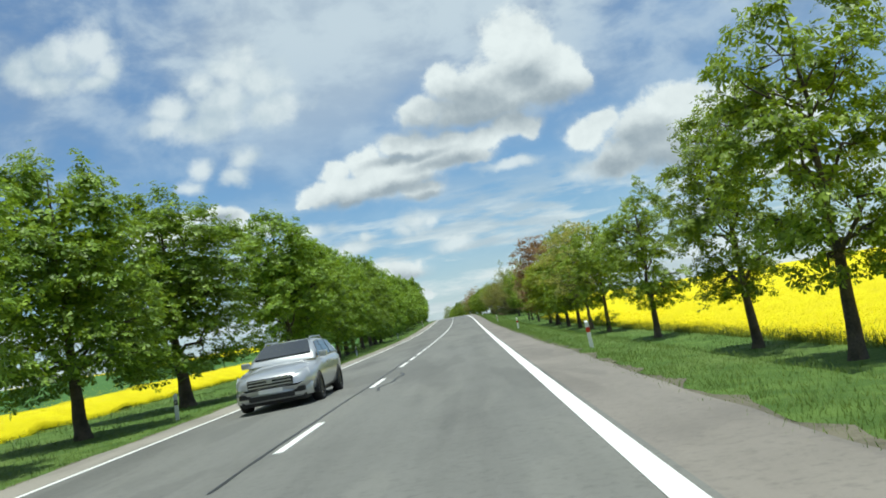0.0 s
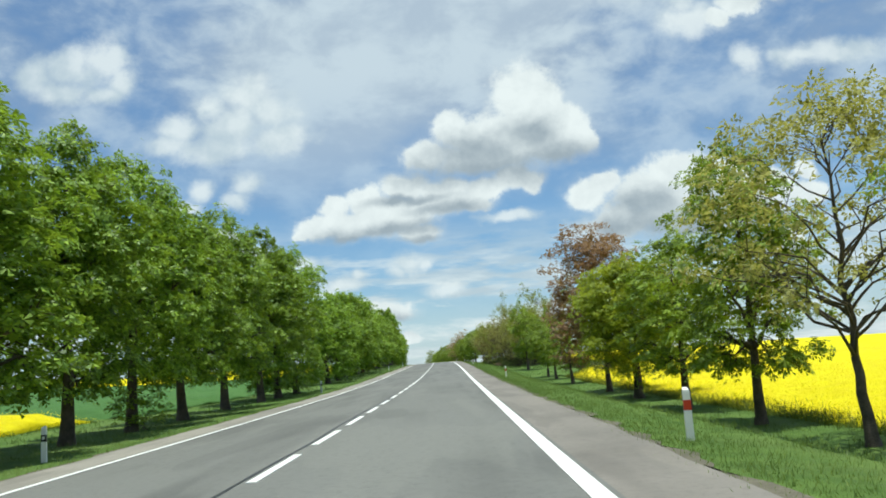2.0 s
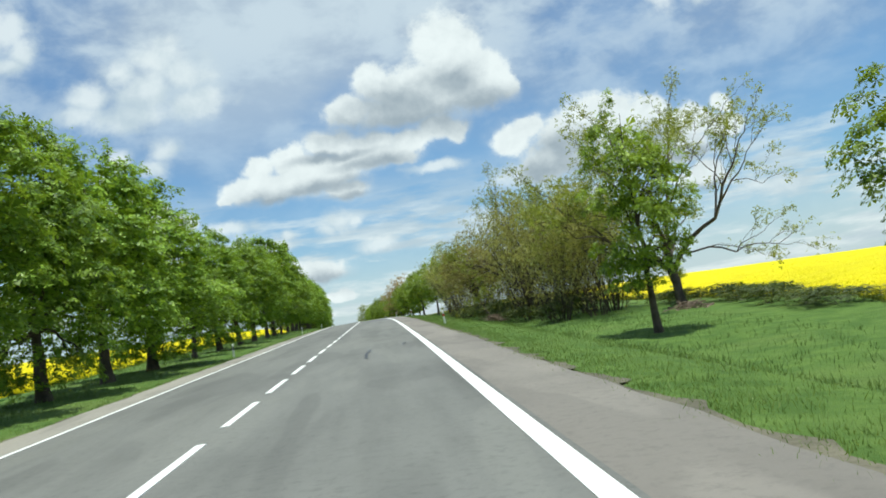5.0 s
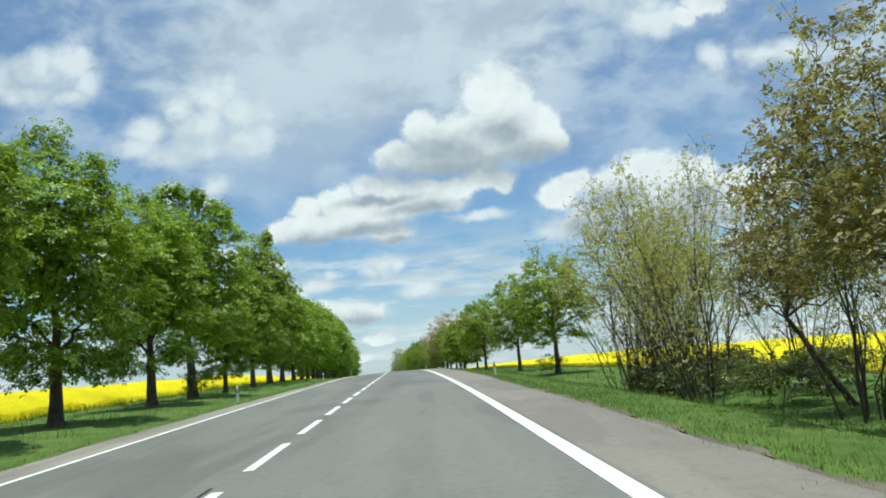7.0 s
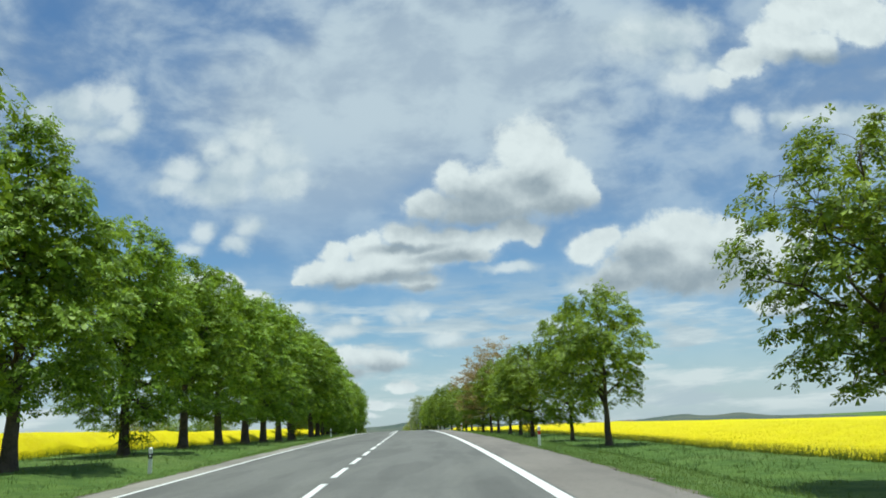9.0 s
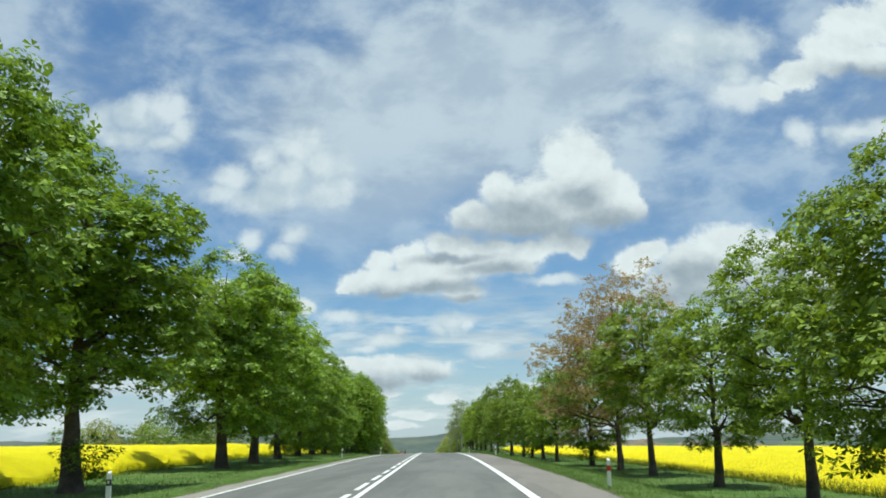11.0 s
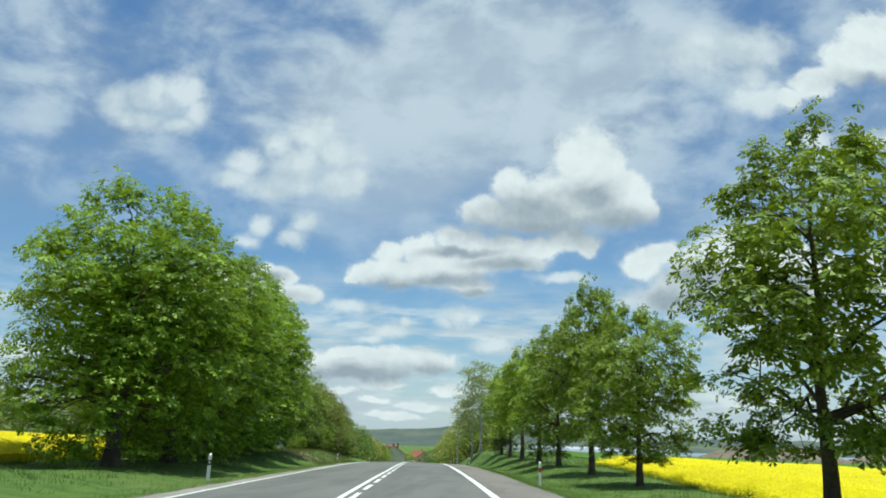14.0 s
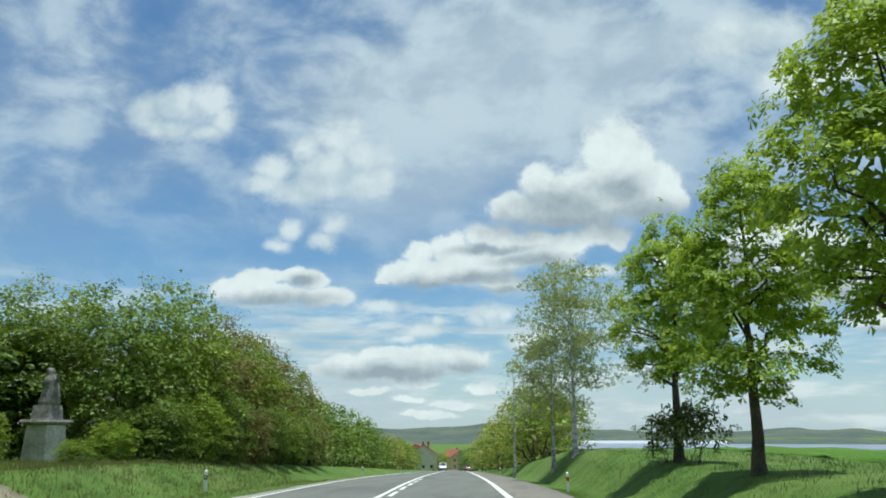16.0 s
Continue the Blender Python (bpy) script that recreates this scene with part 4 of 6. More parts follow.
        rise = (0.16 - 0.40 * rho ** 2) * (1 - top) + rng.normal(0, 0.17 + 0.24 * top, len(c)) - 0.20 * (away * d).sum(1) * rho
        pos = c + np.stack([d[:, 0] * rho * flat, d[:, 1] * rho * flat, rise], -1) * size[:, None]
        out = 0.8 * d * rho[:, None] + 0.35 * away
        spread = 0.42
    sizes = np.full(len(pos), leaf)
    # oversized filler leaves hidden in the core, added to block light and sky
    if inner:
        sizes = np.concatenate([sizes, np.full(inner, leaf * 1.9)])
        q = rng.normal(0, 1, (inner, 3))
        q /= np.linalg.norm(q, axis=1, keepdims=True)
        q[:, 2] = np.maximum(q[:, 2], low)
        q = q * rng.uniform(0.03, 0.62, (inner, 1)) ** 0.6
        pos = np.concatenate([pos, centre + q * rad])
        out = np.concatenate([out, q])
    bare_part("crown", leaf_mesh("crown", rng, pos, out, sizes, shape, mats[1], lift, spread, 0.6 if tiers else 0.45), ob)
    return ob


def planted(ob, r, y, turn, s, sz=None, sink=0.05):
    """Pose and size of a tree on the ground."""
    p = spot(r, y)
    p.z -= sink
    return Matrix.LocRotScale(p, Euler((0, 0, turn)), (s, s, sz or s))


class Grove:
    """Trees of a few shapes set out one by one; the first of each shape stands where it is first needed."""

    def __init__(self, shapes):
        self.shapes, self.used = shapes, [False] * len(shapes)

    def set(self, k, r, y, turn, s, sz=None):
        ob = self.shapes[k]
        m = planted(ob, r, y, turn, s, sz)
        if not self.used[k]:
            ob.matrix_basis = m
            self.used[k] = True
            return ob
        keep = ob.matrix_basis.copy()
        ob.matrix_basis = Matrix.Identity(4)
        c = copy_thing(ob, m)
        ob.matrix_basis = keep
        return c


BARKED = (M_BARK, M_LEAF)
BARKED2 = (M_BARK, M_LEAF2)
LEFT_ROW = "trees in the row across the road"
RIGHT_ROW = "trees in the row along our lane"

# girth of each shape, then the shapes themselves
LEFT_R = (3.2, 3.1, 3.4, 3.0, 3.2, 3.4, 3.4)
left = Grove([make_tree("chestnut_tree", "broad green horse chestnut in young leaf at the roadside", "tree", 11 + k, 10.0, LEFT_R[k], cl, 2.4, 0.27, 265, 27, 0.195, HAND, BARKED, tiers=True, hollow=0.22, cluster_r=0.62, lean=ln, group=LEFT_ROW, inner=900, gap=gp, profile=pf)
              for k, (ln, cl, gp, pf) in enumerate((((0.1, 0.1), 1.6, -0.14, EGG), ((-0.1, 0.1), 1.5, -0.12, ROUND), ((0.1, -0.1), 1.5, -0.16, EGG), ((0.0, 0.2), 2.5, 0.05, ROUND), ((0.1, 0.1), 1.7, -0.12, EGG), ((0.1, 0.0), 0.6, -0.12, EGG), ((-0.1, 0.1), 0.7, -0.16, ROUND)))])
RIGHT_R = (2.8, 2.5, 3.0, 2.4, 3.3)
right = Grove([make_tree("chestnut_tree", "rounded roadside chestnut with airy yellow-green leaves", "tree", 31 + k, 8.0, RIGHT_R[k], cl, 2.1, 0.20, nc, 26, 0.165, HAND, BARKED2, tiers=True, hollow=0.2, cluster_r=0.50, lean=ln, group=RIGHT_ROW, inner=inn, gap=gp, profile=pf, limbs=22)
               for k, (cl, nc, ln, gp, inn, pf) in enumerate(((2.1, 205, (0.05, 0.05), -0.12, 300, ROUND), (1.7, 165, (-0.1, 0.05), -0.05, 160, EGG), (1.5, 215, (0.1, 0.0), -0.16, 420, EGG), (1.8, 155, (0.0, -0.1), -0.05, 160, ROUND), (1.2, 265, (0.0, 0.05), -0.2, 600, ROUND)))])
copper = Grove([make_tree("copper_tree", "tall copper-leaved tree with thin reddish-brown foliage", "tree", 51, 9.7, 3.3, 1.4, 2.3, 0.18, 240, 34, 0.20, SPRAY, (M_BARK, M_LEAF_RED), low=-0.9, hollow=0.3, cluster_r=0.62, limbs=24, group=RIGHT_ROW)])
olive = Grove([make_tree("roadside_tree", "spreading tree with dull olive-brown spring leaves", "tree", 55, 7.6, 3.3, 2.0, 2.9, 0.13, 150, 36, 0.15, SPRAY, (M_BARK, M_LEAF_OLIVE), low=-0.6, hollow=0.3, cluster_r=0.58, limbs=26, lean=(-1.1, 2.2), group="trees of the thicket")])
sparse = make_tree("chestnut_tree", "tall sparse roadside tree with thin young leaves and many bare limbs", "tree", 58, 8.4, 2.6, 1.9, 2.0, 0.15, 130, 20, 0.17, SPRAY, (M_BARK, M_LEAF_BUSH), low=-0.6, hollow=0.4, cluster_r=0.55, limbs=40, lean=(0.1, 0.2), group=RIGHT_ROW)
sparse.matrix_basis = planted(None, 11.4, 64.1, 0.6, 1.0, 1.0)
yellow = Grove([make_tree("maple_tree", "bright yellow-green young roadside tree", "tree", 61 + k, 7.8, 2.25, cl, 2.4, 0.20, 190, 26, 0.16, HAND, (M_BARK, M_LEAF_Y), tiers=True, hollow=0.25, cluster_r=0.52, group=RIGHT_ROW, inner=260, gap=-0.14) for k, cl in enumerate((1.9, 2.7))])

# place along the road, height, girth, shape
LEFT_TREES = [(-8, 9, 3.3, 5), (0, 9, 3.2, 2), (9, 9, 3.2, 0), (16, 8.8, 3.2, 2), (23.3, 8.2, 2.9, 0), (32, 8.2, 3.6, 1), (51, 10.1, 3.4, 4), (57.6, 8.6, 3.2, 3), (63.5, 8.8, 3.3, 0), (69.2, 9.2, 3.0, 2),
              (74.1, 9.7, 2.9, 4), (79.8, 9.0, 2.9, 0), (86.4, 9.8, 3.1, 2), (94.4, 10.1, 3.2, 4), (99.4, 9.9, 3.3, 5), (106, 10.4, 3.4, 6), (122.9, 8.4, 3.4, 5), (130, 8.8, 3.2, 6), (137.5, 9.0, 3.2, 3), (144, 9.8, 3.3, 5)]
LEFT_TREES += [(150.6, 10.2, 3.4, 0), (157.6, 10.3, 4.0, 5), (167.3, 6.4, 2.2, 3), (176, 8.8, 3.3, 5), (185.5, 8.5, 3.0, 3), (193.8, 9.6, 3.3, 2), (204, 9.4, 3.0, 1), (211.5, 11.1, 3.4, 3), (219.8, 6.0, 2.2, 1), (230.4, 9.1, 3.0, 2),
               (238.8, 13.0, 3.5, 4), (247, 10.4, 3.2, 0), (256.7, 9.4, 3.2, 2), (265.6, 9.6, 3.3, 1), (274, 10.2, 3.4, 4), (282.5, 10.6, 3.8, 1)]
LEFT_TREES += [(290.5, 11.4, 4.1, 2), (299.4, 12.0, 4.0, 1), (308.5, 11.1, 4.6, 3), (328.2, 12.0, 4.6, 1), (336.4, 12.8, 4.6, 2), (345, 9.0, 3.6, 3), (354.5, 10.2, 4.0, 6), (363.2, 10.9, 4.0, 5), (373.2, 10.6, 4.2, 6)]


def row_l(y):
    return float(np.interp(y, [60, 200, 310, 400], [-8.4, -9.2, -10.3, -10.5]))


def row_r(y):
    return float(np.interp(y, [80, 320, 345, 366, 382, 410, 440], [11.4, 11.7, 11.15, 10.75, 10.4, 9.7, 8.8]))


dice = random.Random(3)
for y, h, r, k in LEFT_TREES:
    left.set(k, row_l(y), y, dice.uniform(0, 6.28), r / (LEFT_R[k] + 0.35), h / 10.1)

RIGHT_TREES = [(-14, 9, 3.0, 2), (-4, 9.5, 3.0, 0), (6, 9, 2.8, 1), (20.5, 10.0, 2.9, 1), (27.5, 8.2, 2.5, 3), (42, 8.0, 2.5, 1), (56.3, 7.0, 2.6, 0), (71, 8.8, 2.9, 2), (79, 7.1, 2.6, 3), (110.3, 5.6, 2.0, 3), (120.2, 6.2, 1.9, 1),
               (126.4, 5.8, 2.1, 0), (222.7, 7.8, 3.3, 0), (240.9, 8.0, 2.9, 0), (268.6, 8.4, 3.0, 0), (279, 8.6, 2.6, 4), (296.8, 7.8, 3.8, 4), (304.9, 7.6, 2.9, 0)]
RIGHT_TREES += [(313, 7.4, 2.6, 1), (322.5, 8.4, 3.0, 0), (337, 7.8, 3.2, 4), (351.2, 7.5, 2.8, 2), (358.8, 6.0, 2.5, 3), (365.8, 7.0, 2.8, 4), (372.3, 7.5, 2.8, 0), (382.4, 9.2, 3.5, 2), (397.5, 6.9, 2.7, 4), (406, 9.4, 2.8, 2), (414.8, 8.4, 2.8, 2)]
for y, h, r, k in RIGHT_TREES:
    right.set(k, row_r(y), y, dice.uniform(0, 6.28), r / (RIGHT_R[k] + 0.3), h / 8.1)
for y, h, r, k in ((421.6, 7.4, 2.2, 0), (429.5, 8.4, 2.3, 1), (436.4, 7.3, 2.0, 0), (443, 7.6, 2.0, 1)):
    yellow.set(k, row_r(y), y, dice.uniform(0, 6.28), r / 2.5, h / 7.9)
lime = make_tree("lime_tree", "round-headed roadside tree in fresh yellow-green leaf", "tree", 65, 7.5, 3.3, 1.5, 2.0, 0.25, 330, 30, 0.16, HAND, (M_BARK, M_LEAF_LIME), low=-0.95, hollow=0.35, cluster_r=0.55, limbs=26, inner=700, group=RIGHT_ROW)
lime.matrix_basis = planted(None, row_r(87.6), 87.6, 1.3, 1.0, 1.0)
copper.set(0, row_r(95.6), 95.6, 2.2, 1.0, 1.0)
tan = make_tree("copper_tree", "tall open-crowned tree with sparse tan spring leaves", "tree", 53, 10.8, 3.7, 1.6, 2.3, 0.19, 260, 34, 0.17, SPRAY, (M_BARK, M_LEAF_TAN), low=-0.8, hollow=0.35, cluster_r=0.62, limbs=34, group=RIGHT_ROW)
tan.matrix_basis = planted(None, row_r(329.2), 329.2, 1.0, 1.0, 1.0)

# big dense chestnuts before the statue
dense = Grove([make_tree("chestnut_tree", "huge dense horse chestnut with a low crown over the bank", "tree", 21 + k, 11.6, 4.3, 0.5, 2.6, 0.36, 330, 28, 0.20, HAND, (M_BARK, M_LEAF_SHADE), tiers=True, hollow=0.4, cluster_r=0.80, limbs=20, gap=-0.16, profile=ROUND, group=LEFT_ROW, inner=1800) for k in range(2)])
for y, r, h, k, w in ((396, -10.0, 11.0, 0, 1.0), (403, -10.0, 11.0, 1, 1.04), (411, -10.1, 10.4, 0, 1.04), (418.5, -10.0, 11.8, 1, 1.0), (425.0, -10.8, 11.2, 0, 0.92)):
    dense.set(k, r, y, dice.uniform(0, 6.28), w, h / 11.7)

# thicket of many thin stems
def make_thicket(seed, height, radius, stems, leaves, label):
    """Many thin stems that fan out from one stool, full of fine twigs, with small leaves at their ends."""
    rng = np.random.default_rng(seed)
    ob = thing("thicket_tree", label, "tree", "trees of the thicket")
    wood = Limbs()
    tips = []
    for _ in range(stems):
        a, q = rng.uniform(0, 2 * math.pi), math.sqrt(rng.uniform(0.02, 1.0))
        foot = np.array([math.cos(a) * 0.5 * q, math.sin(a) * 0.5 * q, -0.15])
        top = height * rng.uniform(0.72, 1.0) * (1 - 0.28 * q * q)
        head = np.array([math.cos(a) * radius * q, math.sin(a) * radius * q, top])
        p = bent(rng, foot, head, 8, 0.35 * q, 0.07)
        r0 = rng.uniform(0.014, 0.036)
        wood.add(p, r0 * np.linspace(1.0, 0.16, 8), 5)
        for _ in range(15):
            i = rng.integers(1, 8)
            d = rng.normal(0, 0.5, 3) + np.array([math.cos(a) * q * 0.4, math.sin(a) * q * 0.4, 0.75])
            d *= rng.uniform(0.6, 1.5) * height / 7.0 / np.linalg.norm(d)
            e = bent(rng, p[i], p[i] + d, 4, 0.08, 0.05)
            wood.add(e, r0 * 0.36 * np.linspace(1.0, 0.35, 4), 3)
            tips += [e[-1], e[-2]]
            for _ in range(3):
                f = e[rng.integers(1, 4)]
                g = f + rng.normal(0, 0.26, 3) + np.array([0, 0, 0.22])
                wood.add(np.array([f, (f + g) / 2 + rng.normal(0, 0.03, 3), g]), r0 * np.array([0.17, 0.13, 0.08]), 3)
                tips.append(g)
    bare_part("trunk", mesh_from("trunk", wood.v, wood.f, M_BARK_THICKET, True), ob)
    tips = np.array(tips)
    n = rng.poisson(leaves * np.clip((tips[:, 2] / height - 0.10) * 1.6, 0.2, 1.2))
    c = np.repeat(tips, n, 0)
    pos = c + rng.normal(0, 0.16, c.shape)
    out = rng.normal(0, 1, c.shape)
    out /= np.linalg.norm(out, axis=1, keepdims=True)
    bare_part("crown", leaf_mesh("crown", rng, pos, out, np.full(len(pos), 0.11), SPRAY, M_LEAF_BUSH, 0.8, 0.7), ob)
    return ob


thicket = Grove([make_thicket(71 + k, 6.9, rad, st, lv, "many-stemmed thicket tree with thin olive-green spring leaves") for k, (rad, st, lv) in enumerate(((2.8, 18, 3.4), (2.6, 16, 3.1), (2.8, 13, 2.4)))])
for i in range(25):
    y = 157.5 + i * 1.72 + dice.uniform(-0.7, 0.7)
    r = (11.6, 13.6, 15.4)[i % 3] + dice.uniform(-0.6, 0.6) - float(np.interp(y, [178, 190], [0.0, 2.2]))
    if y > 174 and i % 3 == 1:
        continue
    s = float(np.interp(y, [157, 168, 184, 200], [0.85, 1.10, 0.94, 0.88])) * dice.uniform(0.9, 1.1)
    thicket.set(2 if y > 174 else i % 2, r, y, dice.uniform(0, 6.28), s, s * dice.uniform(0.92, 1.08))
for r, y, turn, size in ((9.8, 193.6, 0.7, 0.92), (11.0, 197.0, 2.9, 0.98), (12.4, 199.2, 4.6, 0.94)):
    thicket.set(2, r, y, turn, size, size)
olive.set(0, 10.4, 177.2, 0.0, 0.84, 0.80)
olive.set(0, 11.6, 185.4, 1.2, 0.55, 0.72)


def make_forked(seed, height, radius, fork, girth, boughs, leaves, size, mats, label):
    """A short trunk that forks into wide boughs, which fork again and again down to leafy twigs."""
    rng = np.random.default_rng(seed)
    ob = thing("roadside_tree", label, "tree", "trees of the thicket")
    wood = Limbs()
    tips = []
    top = np.array([rng.normal(0, 0.12), rng.normal(0, 0.12), fork])
    p = bent(rng, np.array([0.0, 0.0, -0.2]), top, 6, 0.05, 0.03)
    wood.add(p, girth * np.array([1.45, 1.1, 0.95, 0.9, 0.92, 1.0]), 10)

    def grow(limbs, base, d, length, r, depth):
        end = base + d * length
        q = bent(rng, base, end, 5, 0.10 * length, 0.05)
        limbs.add(q, r * np.linspace(1.0, 0.58, 5), 6 if depth < 2 else 3)
        if depth == 4:
            tips.extend(q[2:])
            return
        for k in range(3 if depth else 4):
            i = 4 if k == 0 else rng.integers(1, 5)
            turn = rng.normal(0, 0.42 if k else 0.20, 3)
            e = d + turn + np.array([d[0] * 0.12, d[1] * 0.12, 0.10])
            e /= np.linalg.norm(e)
            grow(limbs, q[i], e, length * rng.uniform(0.56, 0.80), r * (0.56 if k == 0 else 0.42), depth + 1)

    for k in range(boughs):
        a = 2 * math.pi * (k + rng.uniform(-0.25, 0.25)) / boughs
        lean = rng.uniform(0.75, 1.15) if k else 0.15
        d = np.array([math.cos(a) * math.sin(lean), math.sin(a) * math.sin(lean), math.cos(lean)])
        reach = 0.42 * (radius * math.sin(lean) + (height - fork) * math.cos(lean))
        limbs = Limbs()
        grow(limbs, p[-1] - np.array([0, 0, rng.uniform(0, 0.25)]), d, reach, girth * rng.uniform(0.45, 0.62), 0)
        bare_part("bough", mesh_from("bough", limbs.v, limbs.f, mats[0], True), ob)
    bare_part("trunk", mesh_from("trunk", wood.v, wood.f, mats[0], True), ob)
    tips = np.array(tips)
    c = np.repeat(tips, rng.poisson(leaves, len(tips)), 0)
    pos = c + rng.normal(0, 0.14, c.shape)
    out = rng.normal(0, 1, c.shape) + (0, 0, 0.6)
    out /= np.linalg.norm(out, axis=1, keepdims=True)
    bare_part("crown", leaf_mesh("crown", rng, pos, out, np.full(len(pos), size), SPRAY, mats[1], 0.8, 0.7), ob)
    return ob


fan = make_forked(59, 10.2, 4.4, 1.9, 0.24, 6, 3.6, 0.15, (M_BARK_THICKET, M_LEAF_FAN), "open spreading tree with forking bare limbs and thin light leaves")
fan.matrix_basis = planted(None, 17.3, 157.0, 0.3, 1.0, 1.0)
copy_thing(fan, planted(None, 12.6, 173.6, 2.6, 0.78, 0.92))
bramble = Grove([make_tree("bramble_bush", "low dark green bramble bush among the stems", "bush", 81 + k, 1.5, 1.5, 0.0, 0.5, 0.02, 40, 12, 0.18, SPRAY, (M_BARK_GREY, M_LEAF_LOW), low=-0.3, hollow=0.3, cluster_r=0.4, limbs=5, stems=5, group="brambles under the thicket") for k in range(2)])
for i in range(17):
    y = 158.5 + i * 2.45 + dice.uniform(-0.8, 0.8)
    bramble.set(i % 2, (10.9, 13.0, 15.4)[i % 3] + dice.uniform(-0.6, 0.6), y, dice.uniform(0, 6.28), dice.uniform(0.7, 1.1), dice.uniform(0.6, 1.0))
for i in range(14):
    bramble.set(i % 2, 18.4 + dice.uniform(-0.9, 0.9), 127 + i * 2.6, dice.uniform(0, 6.28), dice.uniform(0.7, 1.0), dice.uniform(0.35, 0.6))
# extra brambles added to darken the bank beneath these stems
for r, y in ((10.4, 195.2), (11.8, 194.0), (11.6, 198.4), (13.0, 197.2), (9.9, 191.8)):
    bramble.set(0 if r > 11 else 1, r, y, r * 3.0, 0.95, 0.7)
right.set(1, 11.2, 142.6, 1.2, 0.74, 1.0)

far_tree = Grove([make_tree("woodland_tree", "rounded green tree in a distant wood", "tree", 141 + k, 7.6, 3.1, 0.2, 1.8, 0.10, 90, 18, 0.30, PAIR, (M_BARK, mat), tiers=True, low=-0.95, hollow=0.4, cluster_r=1.0, limbs=6, stems=3, inner=60, group="trees of the far woods") for k, mat in enumerate((M_LEAF_HEDGE, M_LEAF2, M_LEAF_BUSH))])
# hedge and wood past the statue
hedge = Grove([make_tree("hedge_tree", "dense dark green shrub tree in the roadside wood", "tree", 91 + k, 7.6, 3.1, 0.2, 1.8, 0.08, 260, 28, 0.145, PAIR, (M_BARK, mat), tiers=True, gap=-0.2, profile=ROUND, hollow=0.3, cluster_r=0.6, limbs=16, stems=5, inner=1500, group="shrubs of the roadside wood") for k, mat in enumerate((M_LEAF_HEDGE, M_LEAF2, M_LEAF_OLIVE))])
for i in range(30):
    y = 437 + i * 4.4 + dice.uniform(-1.2, 1.2)
    r = float(np.interp(y, [437, 449, 456, 640], [-18.0, -17.0, -13.0, -11.0])) - (i % 3) * 2.6 + dice.uniform(-0.8, 0.8)
    s = dice.uniform(0.9, 1.15) * float(np.interp(y, [445, 458, 500, 560], [0.90, 1.06, 0.96, 0.90]))
    (hedge if y < 482 else far_tree).set(i % 3, r, y, dice.uniform(0, 6.28), s, s * dice.uniform(0.85, 1.1))
# its front row, and the skirt of low shrubs along the verge
for k, r, y, s, h in ((0, -11.6, 450.8, 0.90, 1.00), (1, -11.0, 455.0, 0.95, 1.10), (2, -10.5, 459.2, 0.90, 0.98), (1, -10.4, 463.6, 0.92, 0.96), (2, -10.2, 468.2, 0.90, 0.98), (0, -10.2, 473.0, 0.88, 0.92), (2, -10.2, 478.0, 0.88, 0.90)):
    hedge.set(k, r, y, dice.uniform(0, 6.28), s, h)
for k, r, y, h in ((0, -9.6, 449.4, 0.34), (1, -9.2, 452.4, 0.40), (0, -8.8, 455.6, 0.44), (2, -8.6, 459.0, 0.40), (0, -8.5, 462.6, 0.46), (1, -8.4, 466.6, 0.42), (0, -8.4, 471.0, 0.46), (2, -8.3, 476.0, 0.44)):
    hedge.set(k, r, y, dice.uniform(0, 6.28), 0.52, h)
for i in range(12):
    y = 420 + i * 3.2
    hedge.set(i % 3, -17.5 - (i % 3) * 2.5 + dice.uniform(-1, 1), y, dice.uniform(0, 6.28), 0.95, 0.86)
for i in range(14):
    far_tree.set(i % 3, -62 - (i % 4) * 11 + dice.uniform(-4, 4), 505 + (i // 4) * 16 + dice.uniform(-6, 6), dice.uniform(0, 6.28), 1.7, 1.35)

# birches and the trees down the slope
birch = Grove([make_tree("birch_tree", "slender birch with pale bark and thin drooping foliage", "tree", 111 + k, 11.5, 2.6, 2.4, 3.4, 0.15, 150, 32, 0.15, SPRAY, (M_BARK_BIRCH, M_LEAF_BIRCH), low=-0.8, hollow=0.2, cluster_r=0.7, limbs=22, lift=0.2) for k in range(2)])
birch.set(0, 8.1, 461.0, 0.4, 1.0, 0.90)
birch.set(1, 7.3, 463.8, 2.4, 0.8, 0.76)
bare = make_tree("bare_tree", "bare white-barked tree without leaves", "tree", 131, 8.5, 2.4, 2.0, 3.2, 0.11, 22, 5, 0.12, SPRAY, (M_BARK_BIRCH, M_LEAF_BIRCH), limbs=10)
bare.matrix_basis = planted(bare, 6.3, 481, 0.3, 1.0, 1.0)
for i in range(16):
    y = 492 + i * 8 + dice.uniform(-2, 2)
    far_tree.set(1 + i % 2, 8.5 + (i % 3) * 2.4 + dice.uniform(-0.8, 0.8), y, dice.uniform(0, 6.28), 1.05, 0.95)
for i in range(10):
    y = 500 + i * 11 + dice.uniform(-2, 2)
    thicket.set(i % 3, 9.5 + (i % 3) * 2.0, y, dice.uniform(0, 6.28), 1.15, 1.0)

# low bushes about the statue and at the foot of a tree
for k, r, y, s, h in ((1, -10.4, 446.8, 0.30, 0.20), (0, -10.9, 448.6, 0.36, 0.27), (1, -13.9, 444.0, 0.32, 0.24), (0, -13.6, 440.0, 0.28, 0.18), (1, -10.3, 443.4, 0.20, 0.11)):
    hedge.set(k, r, y, dice.uniform(0, 6.28), s, h)
bramble.set(1, 9.0, 442.4, 0.5, 0.75, 1.25)
